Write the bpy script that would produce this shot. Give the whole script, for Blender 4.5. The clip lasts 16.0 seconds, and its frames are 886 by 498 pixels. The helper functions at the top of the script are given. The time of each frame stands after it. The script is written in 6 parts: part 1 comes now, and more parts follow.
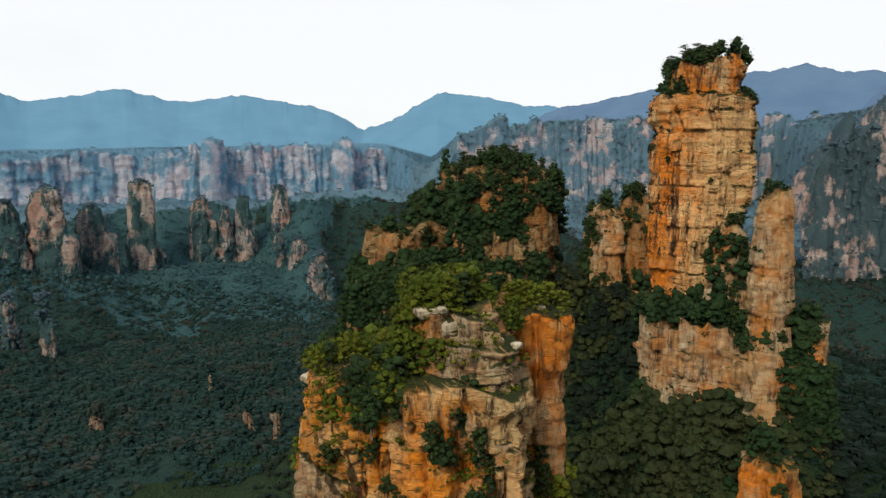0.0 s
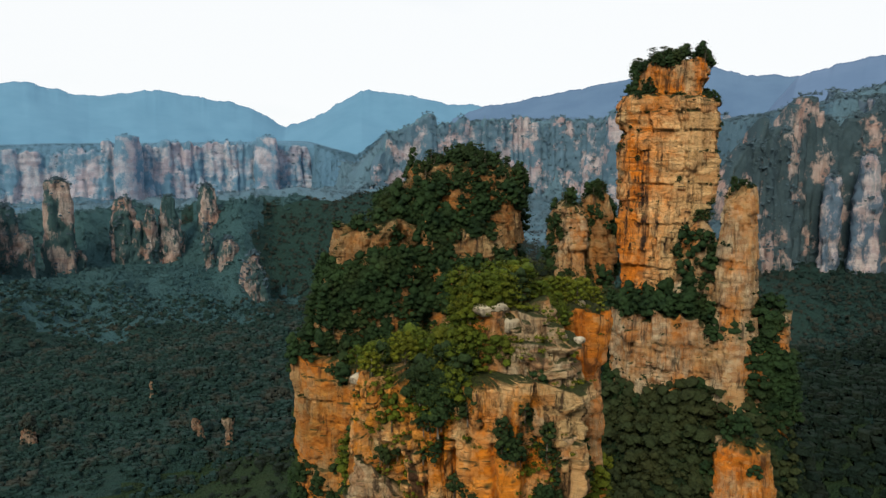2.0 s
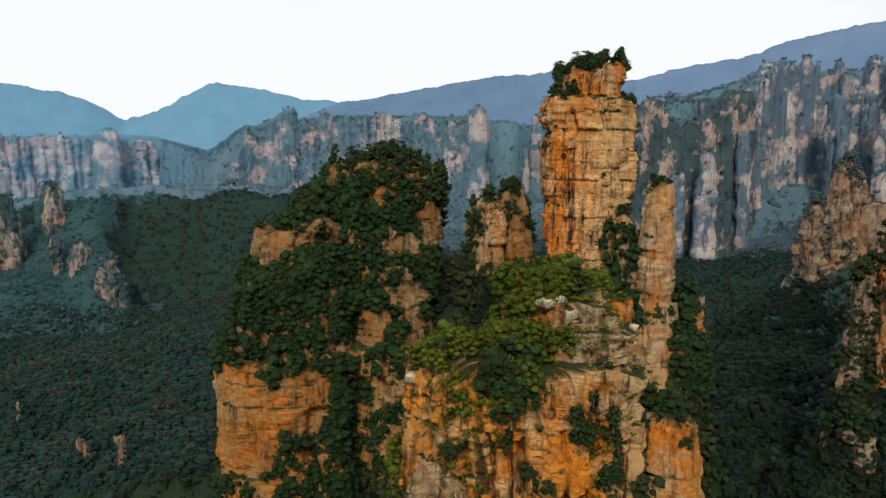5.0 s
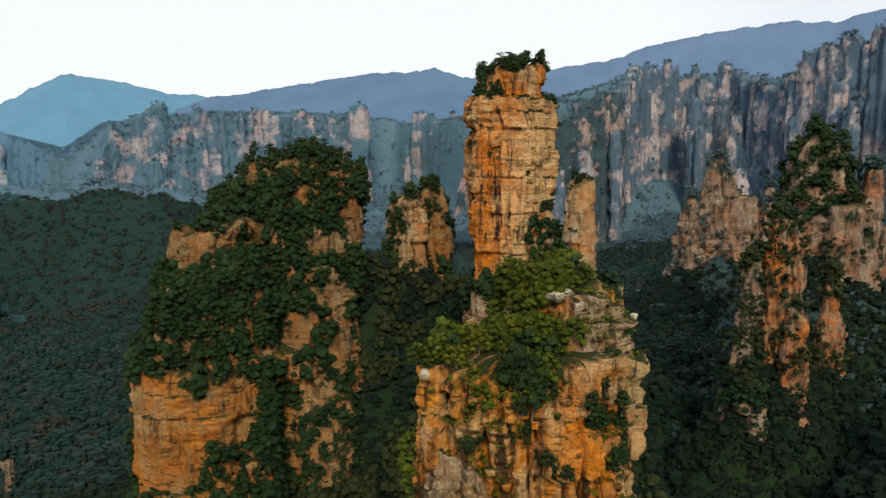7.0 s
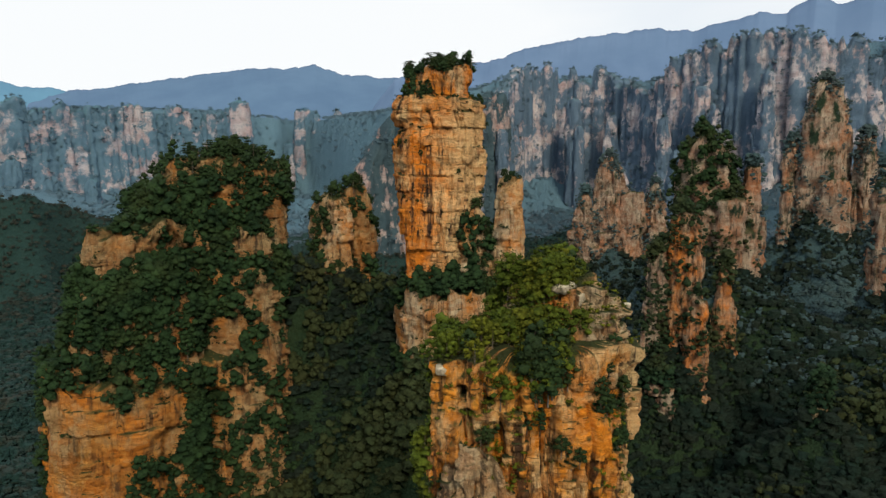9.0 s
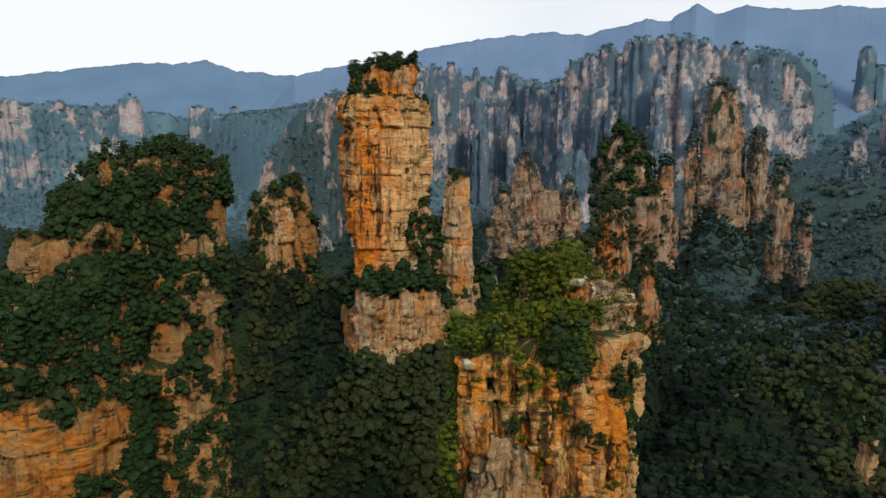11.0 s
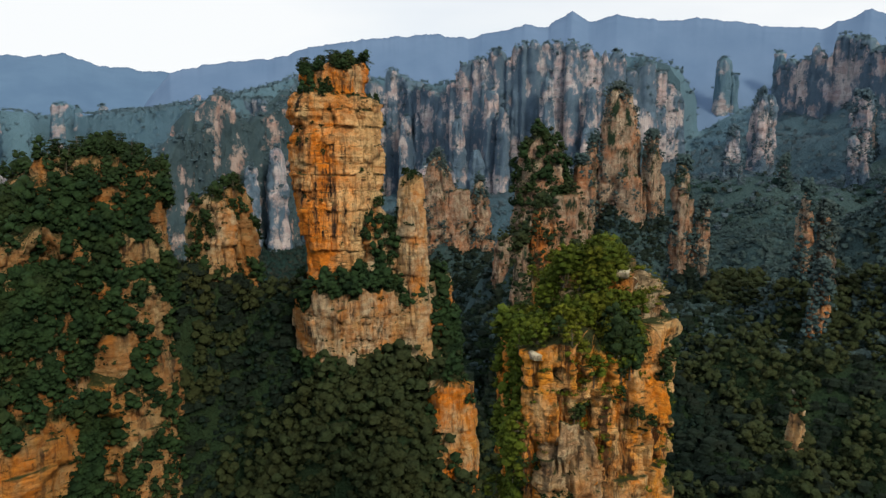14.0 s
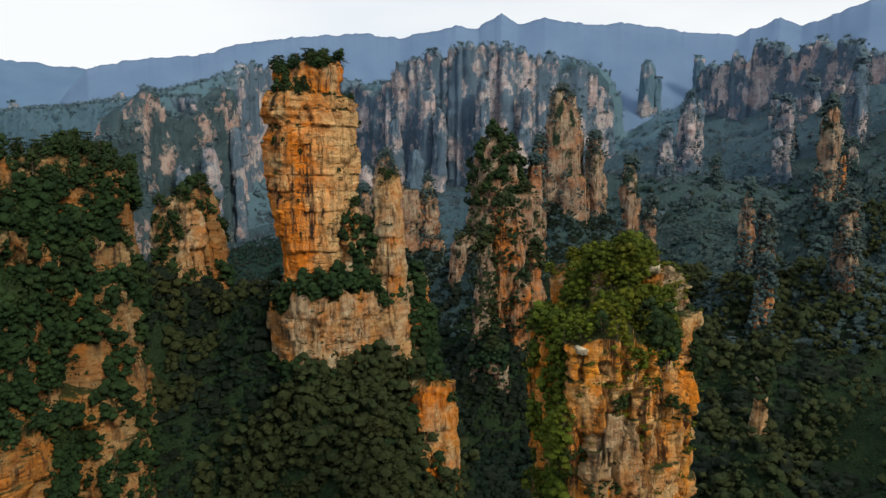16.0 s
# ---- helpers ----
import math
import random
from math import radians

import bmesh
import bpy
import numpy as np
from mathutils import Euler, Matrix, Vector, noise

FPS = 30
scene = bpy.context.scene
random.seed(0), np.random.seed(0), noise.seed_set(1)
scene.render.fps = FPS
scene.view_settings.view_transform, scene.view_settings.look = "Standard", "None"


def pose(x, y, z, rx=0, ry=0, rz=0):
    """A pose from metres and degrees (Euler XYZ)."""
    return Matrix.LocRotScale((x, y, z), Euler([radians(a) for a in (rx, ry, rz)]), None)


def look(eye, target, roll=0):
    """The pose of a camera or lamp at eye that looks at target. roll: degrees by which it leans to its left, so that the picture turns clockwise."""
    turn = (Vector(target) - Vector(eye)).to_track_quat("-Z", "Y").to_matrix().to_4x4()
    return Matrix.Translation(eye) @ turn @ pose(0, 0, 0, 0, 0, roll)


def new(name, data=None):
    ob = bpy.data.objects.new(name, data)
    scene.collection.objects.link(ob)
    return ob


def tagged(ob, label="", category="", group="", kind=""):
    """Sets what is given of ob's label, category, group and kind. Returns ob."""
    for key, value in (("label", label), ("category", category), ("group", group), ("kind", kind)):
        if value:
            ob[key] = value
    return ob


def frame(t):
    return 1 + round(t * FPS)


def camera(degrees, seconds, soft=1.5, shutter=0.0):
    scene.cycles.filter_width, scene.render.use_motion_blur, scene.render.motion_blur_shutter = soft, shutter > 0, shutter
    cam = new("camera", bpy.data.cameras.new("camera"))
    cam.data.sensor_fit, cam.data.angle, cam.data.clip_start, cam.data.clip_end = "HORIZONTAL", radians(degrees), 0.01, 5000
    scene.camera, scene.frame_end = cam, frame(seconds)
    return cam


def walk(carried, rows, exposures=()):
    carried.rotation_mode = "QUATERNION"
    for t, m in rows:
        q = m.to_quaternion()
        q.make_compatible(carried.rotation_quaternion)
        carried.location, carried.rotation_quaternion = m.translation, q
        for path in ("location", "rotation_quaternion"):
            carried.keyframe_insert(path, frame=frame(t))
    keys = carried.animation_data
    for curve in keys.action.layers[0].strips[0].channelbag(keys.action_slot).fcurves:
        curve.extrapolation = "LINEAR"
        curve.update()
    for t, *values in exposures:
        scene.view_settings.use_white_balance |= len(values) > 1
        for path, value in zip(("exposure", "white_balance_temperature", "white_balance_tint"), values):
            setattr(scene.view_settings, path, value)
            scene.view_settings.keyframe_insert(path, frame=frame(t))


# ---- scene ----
cam = camera(65.23, 16.0, soft=1.4)
# seconds, place, yaw, pitch, roll: a level flight round the front pillar
PATH = [
    (0.0, -0.00, 0.00, 229.79, 0.000, -6.715, -0.101),
    (0.5, -4.56, -0.01, 229.83, -1.780, -6.782, -0.078),
    (1.0, -9.09, 0.13, 229.80, -3.408, -6.823, -0.057),
    (1.5, -13.70, 0.45, 229.77, -4.964, -6.856, -0.029),
    (2.0, -18.27, 0.81, 229.81, -6.508, -6.879, -0.008),
    (2.5, -22.76, 1.24, 229.81, -8.061, -6.928, 0.027),
    (3.0, -27.36, 1.83, 229.78, -9.685, -6.953, 0.038),
    (3.5, -31.88, 2.57, 229.81, -11.528, -6.986, 0.071),
    (4.0, -36.53, 3.48, 229.88, -13.696, -7.034, 0.106),
    (6.5, -59.49, 10.36, 230.02, -26.481, -7.300, 0.058),
    (7.0, -63.89, 12.29, 230.14, -28.957, -7.345, 0.045),
    (7.5, -68.25, 14.34, 230.20, -31.448, -7.393, 0.033),
    (8.0, -72.46, 16.49, 230.24, -33.933, -7.426, -0.004),
    (8.5, -76.66, 18.74, 230.24, -36.434, -7.444, 0.014),
    (9.0, -80.84, 21.07, 230.31, -38.906, -7.484, 0.015),
    (11.5, -99.52, 35.59, 230.35, -49.222, -7.555, 0.012),
    (12.0, -102.80, 38.99, 230.24, -50.961, -7.556, 0.008),
    (12.5, -105.96, 42.51, 230.15, -52.680, -7.557, -0.013),
    (13.0, -109.05, 46.17, 230.07, -54.343, -7.546, -0.023),
    (13.5, -112.02, 49.83, 230.06, -55.925, -7.520, -0.044),
    (14.0, -114.88, 53.60, 230.00, -57.473, -7.504, -0.028),
    (14.5, -117.68, 57.48, 229.92, -59.003, -7.496, -0.018),
    (15.0, -120.33, 61.45, 229.91, -60.520, -7.499, -0.025),
    (15.5, -122.78, 65.42, 229.92, -62.044, -7.493, -0.011),
    (16.0, -125.07, 69.59, 229.94, -63.590, -7.499, 0.011),
]
walk(cam, [(t, pose(x, y, z, 90 + pitch, 0, yaw) @ pose(0, 0, 0, 0, 0, roll)) for t, x, y, z, yaw, pitch, roll in PATH])

# ---- world and sun: a bright overcast sky with thin cloud, soft light from high behind the flight ----
SUN_AZ, SUN_EL = 204.0, 36.0        # compass degrees from +y towards +x, and height
world = bpy.data.worlds.new("sky")
scene.world = world
world.use_nodes = True
wn, wl = world.node_tree.nodes, world.node_tree.links
wn.clear()
sky = wn.new("ShaderNodeTexSky")
sky.sky_type, sky.sun_disc = "NISHITA", False
sky.sun_elevation, sky.sun_rotation = radians(SUN_EL), radians(SUN_AZ)
sky_dim = wn.new("ShaderNodeVectorMath")
sky_dim.operation = "SCALE"
sky_dim.inputs["Scale"].default_value = 0.12
cloud_co = wn.new("ShaderNodeTexCoord")
cloud_map = wn.new("ShaderNodeMapping")
cloud_map.inputs["Scale"].default_value = (1.0, 1.0, 3.5)
cloud_noise = wn.new("ShaderNodeTexNoise")
cloud_noise.inputs["Scale"].default_value = 1.6
cloud_noise.inputs["Detail"].default_value = 5.0
cloud_ramp = wn.new("ShaderNodeValToRGB")
cloud_ramp.color_ramp.elements[0].position, cloud_ramp.color_ramp.elements[0].color = 0.25, (0.72, 0.72, 0.72, 1)
cloud_ramp.color_ramp.elements[1].position, cloud_ramp.color_ramp.elements[1].color = 0.55, (0.97, 0.97, 0.97, 1)
cloud_mix = wn.new("ShaderNodeMix")
cloud_mix.data_type = "RGBA"
cloud_mix.inputs["B"].default_value = (0.97, 0.99, 1.0, 1)
sky_out = wn.new("ShaderNodeBackground")
sky_out.inputs["Strength"].default_value = 1.0
world_out = wn.new("ShaderNodeOutputWorld")
wl.new(sky.outputs["Color"], sky_dim.inputs[0])
wl.new(cloud_co.outputs["Generated"], cloud_map.inputs["Vector"])
wl.new(cloud_map.outputs["Vector"], cloud_noise.inputs["Vector"])
wl.new(cloud_noise.outputs["Fac"], cloud_ramp.inputs["Fac"])
wl.new(cloud_ramp.outputs["Color"], cloud_mix.inputs["Factor"])
wl.new(sky_dim.outputs["Vector"], cloud_mix.inputs["A"])
wl.new(cloud_mix.outputs["Result"], sky_out.inputs["Color"])
wl.new(sky_out.outputs["Background"], world_out.inputs["Surface"])

sun = new("sun", bpy.data.lights.new("sun", "SUN"))
sun.data.energy, sun.data.angle, sun.data.color = 3.1, radians(16), (1.0, 0.85, 0.62)
sun_dir = Vector((math.sin(radians(SUN_AZ)) * math.cos(radians(SUN_EL)), math.cos(radians(SUN_AZ)) * math.cos(radians(SUN_EL)), math.sin(radians(SUN_EL))))
sun.matrix_world = look(sun_dir * 900, (0, 0, 0))


# ---- materials ----
def material(name, rough=0.9):
    m = bpy.data.materials.new(name)
    m.use_nodes = True
    bsdf = m.node_tree.nodes["Principled BSDF"]
    bsdf.inputs["Roughness"].default_value = rough
    bsdf.inputs["Specular IOR Level"].default_value = 0.15
    return m, m.node_tree.nodes, m.node_tree.links, bsdf


def noise_node(n, l, vec, scale, detail=4.0, rough=0.55, stretch=None):
    if stretch:
        mp = n.new("ShaderNodeMapping")
        mp.inputs["Scale"].default_value = stretch
        l.new(vec, mp.inputs["Vector"])
        vec = mp.outputs["Vector"]
    t = n.new("ShaderNodeTexNoise")
    t.inputs["Scale"].default_value, t.inputs["Detail"].default_value, t.inputs["Roughness"].default_value = scale, detail, rough
    l.new(vec, t.inputs["Vector"])
    return t.outputs["Fac"]


def ramp(n, l, fac, a, b):
    """0 below a, 1 above b"""
    t = n.new("ShaderNodeMapRange")
    t.inputs["From Min"].default_value, t.inputs["From Max"].default_value = a, b
    l.new(fac, t.inputs["Value"])
    return t.outputs["Result"]


def blend(n, l, fac, a, b, kind="MIX"):
    t = n.new("ShaderNodeMix")
    t.data_type, t.blend_type = "RGBA", kind
    for key, v in (("Factor", fac), ("A", a), ("B", b)):
        if isinstance(v, (float, int)):
            t.inputs[key].default_value = v
        elif isinstance(v, tuple):
            t.inputs[key].default_value = (*v, 1)
        else:
            l.new(v, t.inputs[key])
    return t.outputs["Result"]


def times(n, l, a, b):
    t = n.new("ShaderNodeMath")
    t.operation = "MULTIPLY"
    for i, v in enumerate((a, b)):
        if isinstance(v, (float, int)):
            t.inputs[i].default_value = v
        else:
            l.new(v, t.inputs[i])
    return t.outputs[0]


def line_mask(n, l, fac, middle, half):
    """1 on a thin line where fac crosses middle, 0 elsewhere"""
    d = n.new("ShaderNodeMath")
    d.operation = "SUBTRACT"
    l.new(fac, d.inputs[0])
    d.inputs[1].default_value = middle
    e = n.new("ShaderNodeMath")
    e.operation = "ABSOLUTE"
    l.new(d.outputs[0], e.inputs[0])
    return ramp(n, l, e.outputs[0], half, 0.0)


def crack_mask(n, l, vec, stretch, width):
    """1 in the cracks between broken blocks"""
    mp = n.new("ShaderNodeMapping")
    mp.inputs["Scale"].default_value = stretch
    l.new(vec, mp.inputs["Vector"])
    v = n.new("ShaderNodeTexVoronoi")
    v.feature = "DISTANCE_TO_EDGE"
    v.inputs["Scale"].default_value = 1.0
    l.new(mp.outputs["Vector"], v.inputs["Vector"])
    return ramp(n, l, v.outputs["Distance"], width, 0.0)


def rock_material(name, orange, buff, pale, streak, orange_at=(0.42, 0.58), cover=(0.035, 0.045, 0.015), scale=1.0, streaks=0.8, bump=0.9, pale_at=(0.44, 0.6), cracks=0.28, run_at=(0.52, 0.62), where_at=(0.4, 0.56), pale_side=None, run_tall=0.06, growth=None, layers=0.35):
    """Bedded quartz sandstone: iron-stained orange, buff and pale lichen-grey faces, dark water streaks, bedding lines and cracks, soil and moss on ledges."""
    m, n, l, bsdf = material(name, 0.92)
    geo = n.new("ShaderNodeNewGeometry")
    pos = geo.outputs["Position"]
    warp = n.new("ShaderNodeTexNoise")
    warp.inputs["Scale"].default_value, warp.inputs["Detail"].default_value = 0.45 * scale, 3.0
    l.new(pos, warp.inputs["Vector"])
    bent = n.new("ShaderNodeVectorMath")
    bent.operation = "MULTIPLY_ADD"
    l.new(warp.outputs["Color"], bent.inputs[0])
    bent.inputs[1].default_value = (1.0 / scale,) * 3
    l.new(pos, bent.inputs[2])
    bent = bent.outputs[0]
    big = noise_node(n, l, pos, 0.06 * scale, 4, 0.6, (1, 1, 0.8))
    base = blend(n, l, ramp(n, l, big, *orange_at), buff, orange)
    mid = noise_node(n, l, pos, 0.3 * scale, 5, 0.65, (1, 1, 1.5))
    base = blend(n, l, times(n, l, ramp(n, l, mid, 0.42, 0.62), 0.45), base, (orange[0] * 0.62, orange[1] * 0.5, orange[2] * 0.5))
    light = noise_node(n, l, pos, 0.11 * scale, 6, 0.68, (1, 1, 0.6))
    base = blend(n, l, times(n, l, ramp(n, l, light, *pale_at), 0.85), base, pale)
    if pale_side:       # one flank of the rock is paler: direction, where it begins, how wide the change is
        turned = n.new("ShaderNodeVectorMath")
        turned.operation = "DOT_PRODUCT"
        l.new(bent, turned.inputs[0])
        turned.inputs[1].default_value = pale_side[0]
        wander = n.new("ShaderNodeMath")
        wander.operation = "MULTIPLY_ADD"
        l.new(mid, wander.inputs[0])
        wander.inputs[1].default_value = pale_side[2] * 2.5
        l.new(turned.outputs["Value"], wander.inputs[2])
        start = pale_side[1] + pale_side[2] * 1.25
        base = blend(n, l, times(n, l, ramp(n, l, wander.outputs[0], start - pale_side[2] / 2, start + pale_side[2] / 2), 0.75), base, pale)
    tone = noise_node(n, l, pos, 0.8 * scale, 5, 0.72, (0.45, 0.45, 1.9))
    base = blend(n, l, times(n, l, ramp(n, l, tone, 0.48, 0.68), 0.32), base, tuple(c * 0.42 for c in buff))
    # dark and light layers of the bedding
    layer = noise_node(n, l, bent, 0.42 * scale, 5, 0.75, (0.06, 0.06, 1.7))
    base = blend(n, l, times(n, l, ramp(n, l, layer, 0.54, 0.66), layers * 0.75), base, tuple(c * 0.3 for c in buff))
    base = blend(n, l, times(n, l, ramp(n, l, layer, 0.46, 0.36), layers * 0.3), base, pale)
    # broken blocks, each of a tone of its own
    stretch = n.new("ShaderNodeVectorMath")
    stretch.operation = "MULTIPLY"
    l.new(bent, stretch.inputs[0])
    stretch.inputs[1].default_value = (0.36 * scale, 0.36 * scale, 0.62 * scale)
    cells = n.new("ShaderNodeTexVoronoi")
    cells.distance = "CHEBYCHEV"
    cells.inputs["Scale"].default_value = 1.0
    l.new(stretch.outputs[0], cells.inputs["Vector"])
    shade = n.new("ShaderNodeSeparateColor")
    l.new(cells.outputs["Color"], shade.inputs[0])
    own = shade.outputs[0]
    base = blend(n, l, times(n, l, ramp(n, l, own, 0.6, 0.95), 0.25), base, pale)
    base = blend(n, l, times(n, l, ramp(n, l, shade.outputs[1], 0.55, 0.95), 0.42), base, (orange[0] * 0.5, orange[1] * 0.42, orange[2] * 0.45))
    run = noise_node(n, l, bent, 0.6 * scale, 4, 0.65, (1, 1, run_tall))
    where = noise_node(n, l, pos, 0.07 * scale, 3, 0.6)
    base = blend(n, l, times(n, l, times(n, l, ramp(n, l, run, *run_at), ramp(n, l, where, *where_at)), streaks), base, streak)
    drip = noise_node(n, l, bent, 1.5 * scale, 4, 0.7, (1, 1, 0.14))
    base = blend(n, l, times(n, l, times(n, l, ramp(n, l, drip, 0.52, 0.66), ramp(n, l, light, 0.42, 0.58)), streaks * 0.75), base, streak)
    grain = noise_node(n, l, pos, 2.6 * scale, 5, 0.75)
    base = blend(n, l, times(n, l, ramp(n, l, grain, 0.5, 0.8), 0.22), base, tuple(c * 0.4 for c in buff))
    bed = line_mask(n, l, noise_node(n, l, pos, 0.6 * scale, 2, 0.6, (0.03, 0.03, 1.4)), 0.5, 0.022)
    block = crack_mask(n, l, bent, (0.26 * scale, 0.26 * scale, 0.4 * scale), 0.018)
    bed = times(n, l, bed, ramp(n, l, noise_node(n, l, pos, 0.3 * scale, 3, 0.6), 0.45, 0.6))
    small = crack_mask(n, l, bent, (0.75 * scale, 0.75 * scale, 1.3 * scale), 0.05)
    broken = ramp(n, l, noise_node(n, l, pos, 0.14 * scale, 3, 0.6), 0.42, 0.6)
    small = times(n, l, small, broken)
    dark = n.new("ShaderNodeMath")
    dark.operation = "MAXIMUM"
    l.new(bed, dark.inputs[0])
    l.new(block, dark.inputs[1])
    dark2 = n.new("ShaderNodeMath")
    dark2.operation = "MAXIMUM"
    l.new(dark.outputs[0], dark2.inputs[0])
    l.new(small, dark2.inputs[1])
    base = blend(n, l, times(n, l, dark.outputs[0], cracks * 0.6), base, streak)
    if growth:          # scrub and creepers over the face: dark and light leaf colour (haze-tinted on far rocks), size, share, upright stretch
        g_dark, g_light, size, low, high, tall = growth
        cloak = noise_node(n, l, pos, size, 7, 0.66, (1, 1, tall))
        leaf = blend(n, l, ramp(n, l, noise_node(n, l, pos, size * 9, 4, 0.7), 0.35, 0.65), g_dark, g_light)
        base = blend(n, l, ramp(n, l, cloak, low, high), base, leaf)
    sep = n.new("ShaderNodeSeparateXYZ")
    l.new(geo.outputs["Normal"], sep.inputs[0])
    patch = noise_node(n, l, pos, 0.35 * scale, 4, 0.7)
    up = times(n, l, ramp(n, l, sep.outputs["Z"], 0.4, 0.75), ramp(n, l, patch, 0.25, 0.45))
    base = blend(n, l, up, base, cover)
    l.new(base, bsdf.inputs["Base Color"])
    fine = noise_node(n, l, pos, 1.1 * scale, 7, 0.75, (1, 1, 1.9))
    deep = n.new("ShaderNodeMath")
    deep.operation = "SUBTRACT"
    l.new(fine, deep.inputs[0])
    l.new(times(n, l, dark2.outputs[0], 0.5), deep.inputs[1])
    b = n.new("ShaderNodeBump")
    b.inputs["Strength"].default_value, b.inputs["Distance"].default_value = bump, 1.1 / scale
    tall = n.new("ShaderNodeMath")
    tall.operation = "MULTIPLY_ADD"
    l.new(own, tall.inputs[0])
    tall.inputs[1].default_value = 0.4
    l.new(deep.outputs[0], tall.inputs[2])
    l.new(tall.outputs[0], b.inputs["Height"])
    l.new(b.outputs["Normal"], bsdf.inputs["Normal"])
    return m


def leaf_material(name, dark, light, yellow, some_yellow=0.15, grain=1.0, gap_shade=0.55):
    """Foliage: hue and brightness vary from leaf cluster to leaf cluster, from tree to tree and over the hillside."""
    m, n, l, bsdf = material(name, 0.75)
    bsdf.inputs["Specular IOR Level"].default_value = 0.08
    geo = n.new("ShaderNodeNewGeometry")
    info = n.new("ShaderNodeObjectInfo")
    pos = geo.outputs["Position"]
    tree = noise_node(n, l, pos, 0.16, 2, 0.5)
    base = blend(n, l, times(n, l, ramp(n, l, tree, 0.3, 0.68), 0.8), dark, light)
    base = blend(n, l, times(n, l, ramp(n, l, geo.outputs["Random Per Island"], 0.4, 1.0), 0.3), base, light)
    hill = noise_node(n, l, pos, 0.07, 3, 0.6)
    base = blend(n, l, times(n, l, ramp(n, l, hill, 0.5, 0.66), some_yellow), base, yellow)
    base = blend(n, l, times(n, l, ramp(n, l, info.outputs["Random"], 0.4, 1.0), some_yellow * 1.4), base, yellow)
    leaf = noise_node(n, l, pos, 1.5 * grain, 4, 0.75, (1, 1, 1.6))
    # shade in the gaps between leaves, painted into the colour as dark specks
    base = blend(n, l, times(n, l, ramp(n, l, leaf, 0.55, 0.36), gap_shade), base, tuple(c * 0.4 for c in dark))
    l.new(base, bsdf.inputs["Base Color"])
    bp = n.new("ShaderNodeBump")
    bp.inputs["Strength"].default_value, bp.inputs["Distance"].default_value = 0.5, 0.5 / grain
    l.new(leaf, bp.inputs["Height"])
    clump = n.new("ShaderNodeBump")
    clump.inputs["Strength"].default_value, clump.inputs["Distance"].default_value = 0.7, 1.6 / grain
    l.new(noise_node(n, l, pos, 0.55 * grain, 3, 0.7, (1, 1, 1.5)), clump.inputs["Height"])
    l.new(clump.outputs["Normal"], bp.inputs["Normal"])
    l.new(bp.outputs["Normal"], bsdf.inputs["Normal"])
    return m


def ground_material(name, a, b, c):
    m, n, l, bsdf = material(name, 0.95)
    bsdf.inputs["Specular IOR Level"].default_value = 0.12
    geo = n.new("ShaderNodeNewGeometry")
    big = noise_node(n, l, geo.outputs["Position"], 0.012, 5, 0.6)
    fine = noise_node(n, l, geo.outputs["Position"], 0.16, 5, 0.7)
    base = blend(n, l, ramp(n, l, big, 0.35, 0.65), a, b)
    base = blend(n, l, times(n, l, ramp(n, l, fine, 0.45, 0.7), 0.6), base, c)
    l.new(base, bsdf.inputs["Base Color"])
    bp = n.new("ShaderNodeBump")
    bp.inputs["Strength"].default_value, bp.inputs["Distance"].default_value = 1.0, 6.0
    l.new(noise_node(n, l, geo.outputs["Position"], 0.14, 5, 0.75), bp.inputs["Height"])
    l.new(bp.outputs["Normal"], bsdf.inputs["Normal"])
    return m


ROCK = rock_material("orange_sandstone", (0.8, 0.25, 0.02), (0.62, 0.3, 0.065), (0.6, 0.46, 0.27), (0.028, 0.018, 0.016), (0.36, 0.54), pale_at=(0.48, 0.62))
# bedding layers strengthened here to paint the shadow lines of ledges too
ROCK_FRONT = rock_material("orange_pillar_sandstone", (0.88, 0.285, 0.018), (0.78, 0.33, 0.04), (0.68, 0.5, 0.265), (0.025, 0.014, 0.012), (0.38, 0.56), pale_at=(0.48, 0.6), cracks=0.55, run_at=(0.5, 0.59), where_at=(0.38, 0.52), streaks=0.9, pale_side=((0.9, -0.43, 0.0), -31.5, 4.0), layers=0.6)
ROCK_MASSIF = rock_material("massif_sandstone", (0.72, 0.24, 0.022), (0.5, 0.24, 0.06), (0.43, 0.31, 0.16), (0.026, 0.018, 0.016), (0.44, 0.58), pale_at=(0.48, 0.62), cracks=0.4, pale_side=((1.0, 0.0, 0.0), 9.0, 9.0), scale=0.75)
ROCK_WALL = rock_material("dim_brown_sandstone", (0.5, 0.2, 0.042), (0.33, 0.185, 0.075), (0.43, 0.32, 0.17), (0.026, 0.02, 0.018), (0.46, 0.62), pale_at=(0.46, 0.6), cracks=0.4, scale=0.8)
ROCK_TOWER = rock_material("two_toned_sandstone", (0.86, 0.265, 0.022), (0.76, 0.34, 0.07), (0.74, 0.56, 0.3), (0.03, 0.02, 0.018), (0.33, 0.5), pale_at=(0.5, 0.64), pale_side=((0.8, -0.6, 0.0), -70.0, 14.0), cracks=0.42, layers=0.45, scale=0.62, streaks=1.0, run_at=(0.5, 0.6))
ROCK_BUFF = rock_material("buff_sandstone", (0.62, 0.24, 0.045), (0.53, 0.35, 0.17), (0.57, 0.48, 0.33), (0.03, 0.022, 0.02), (0.46, 0.6), pale_at=(0.45, 0.61), cracks=0.4)
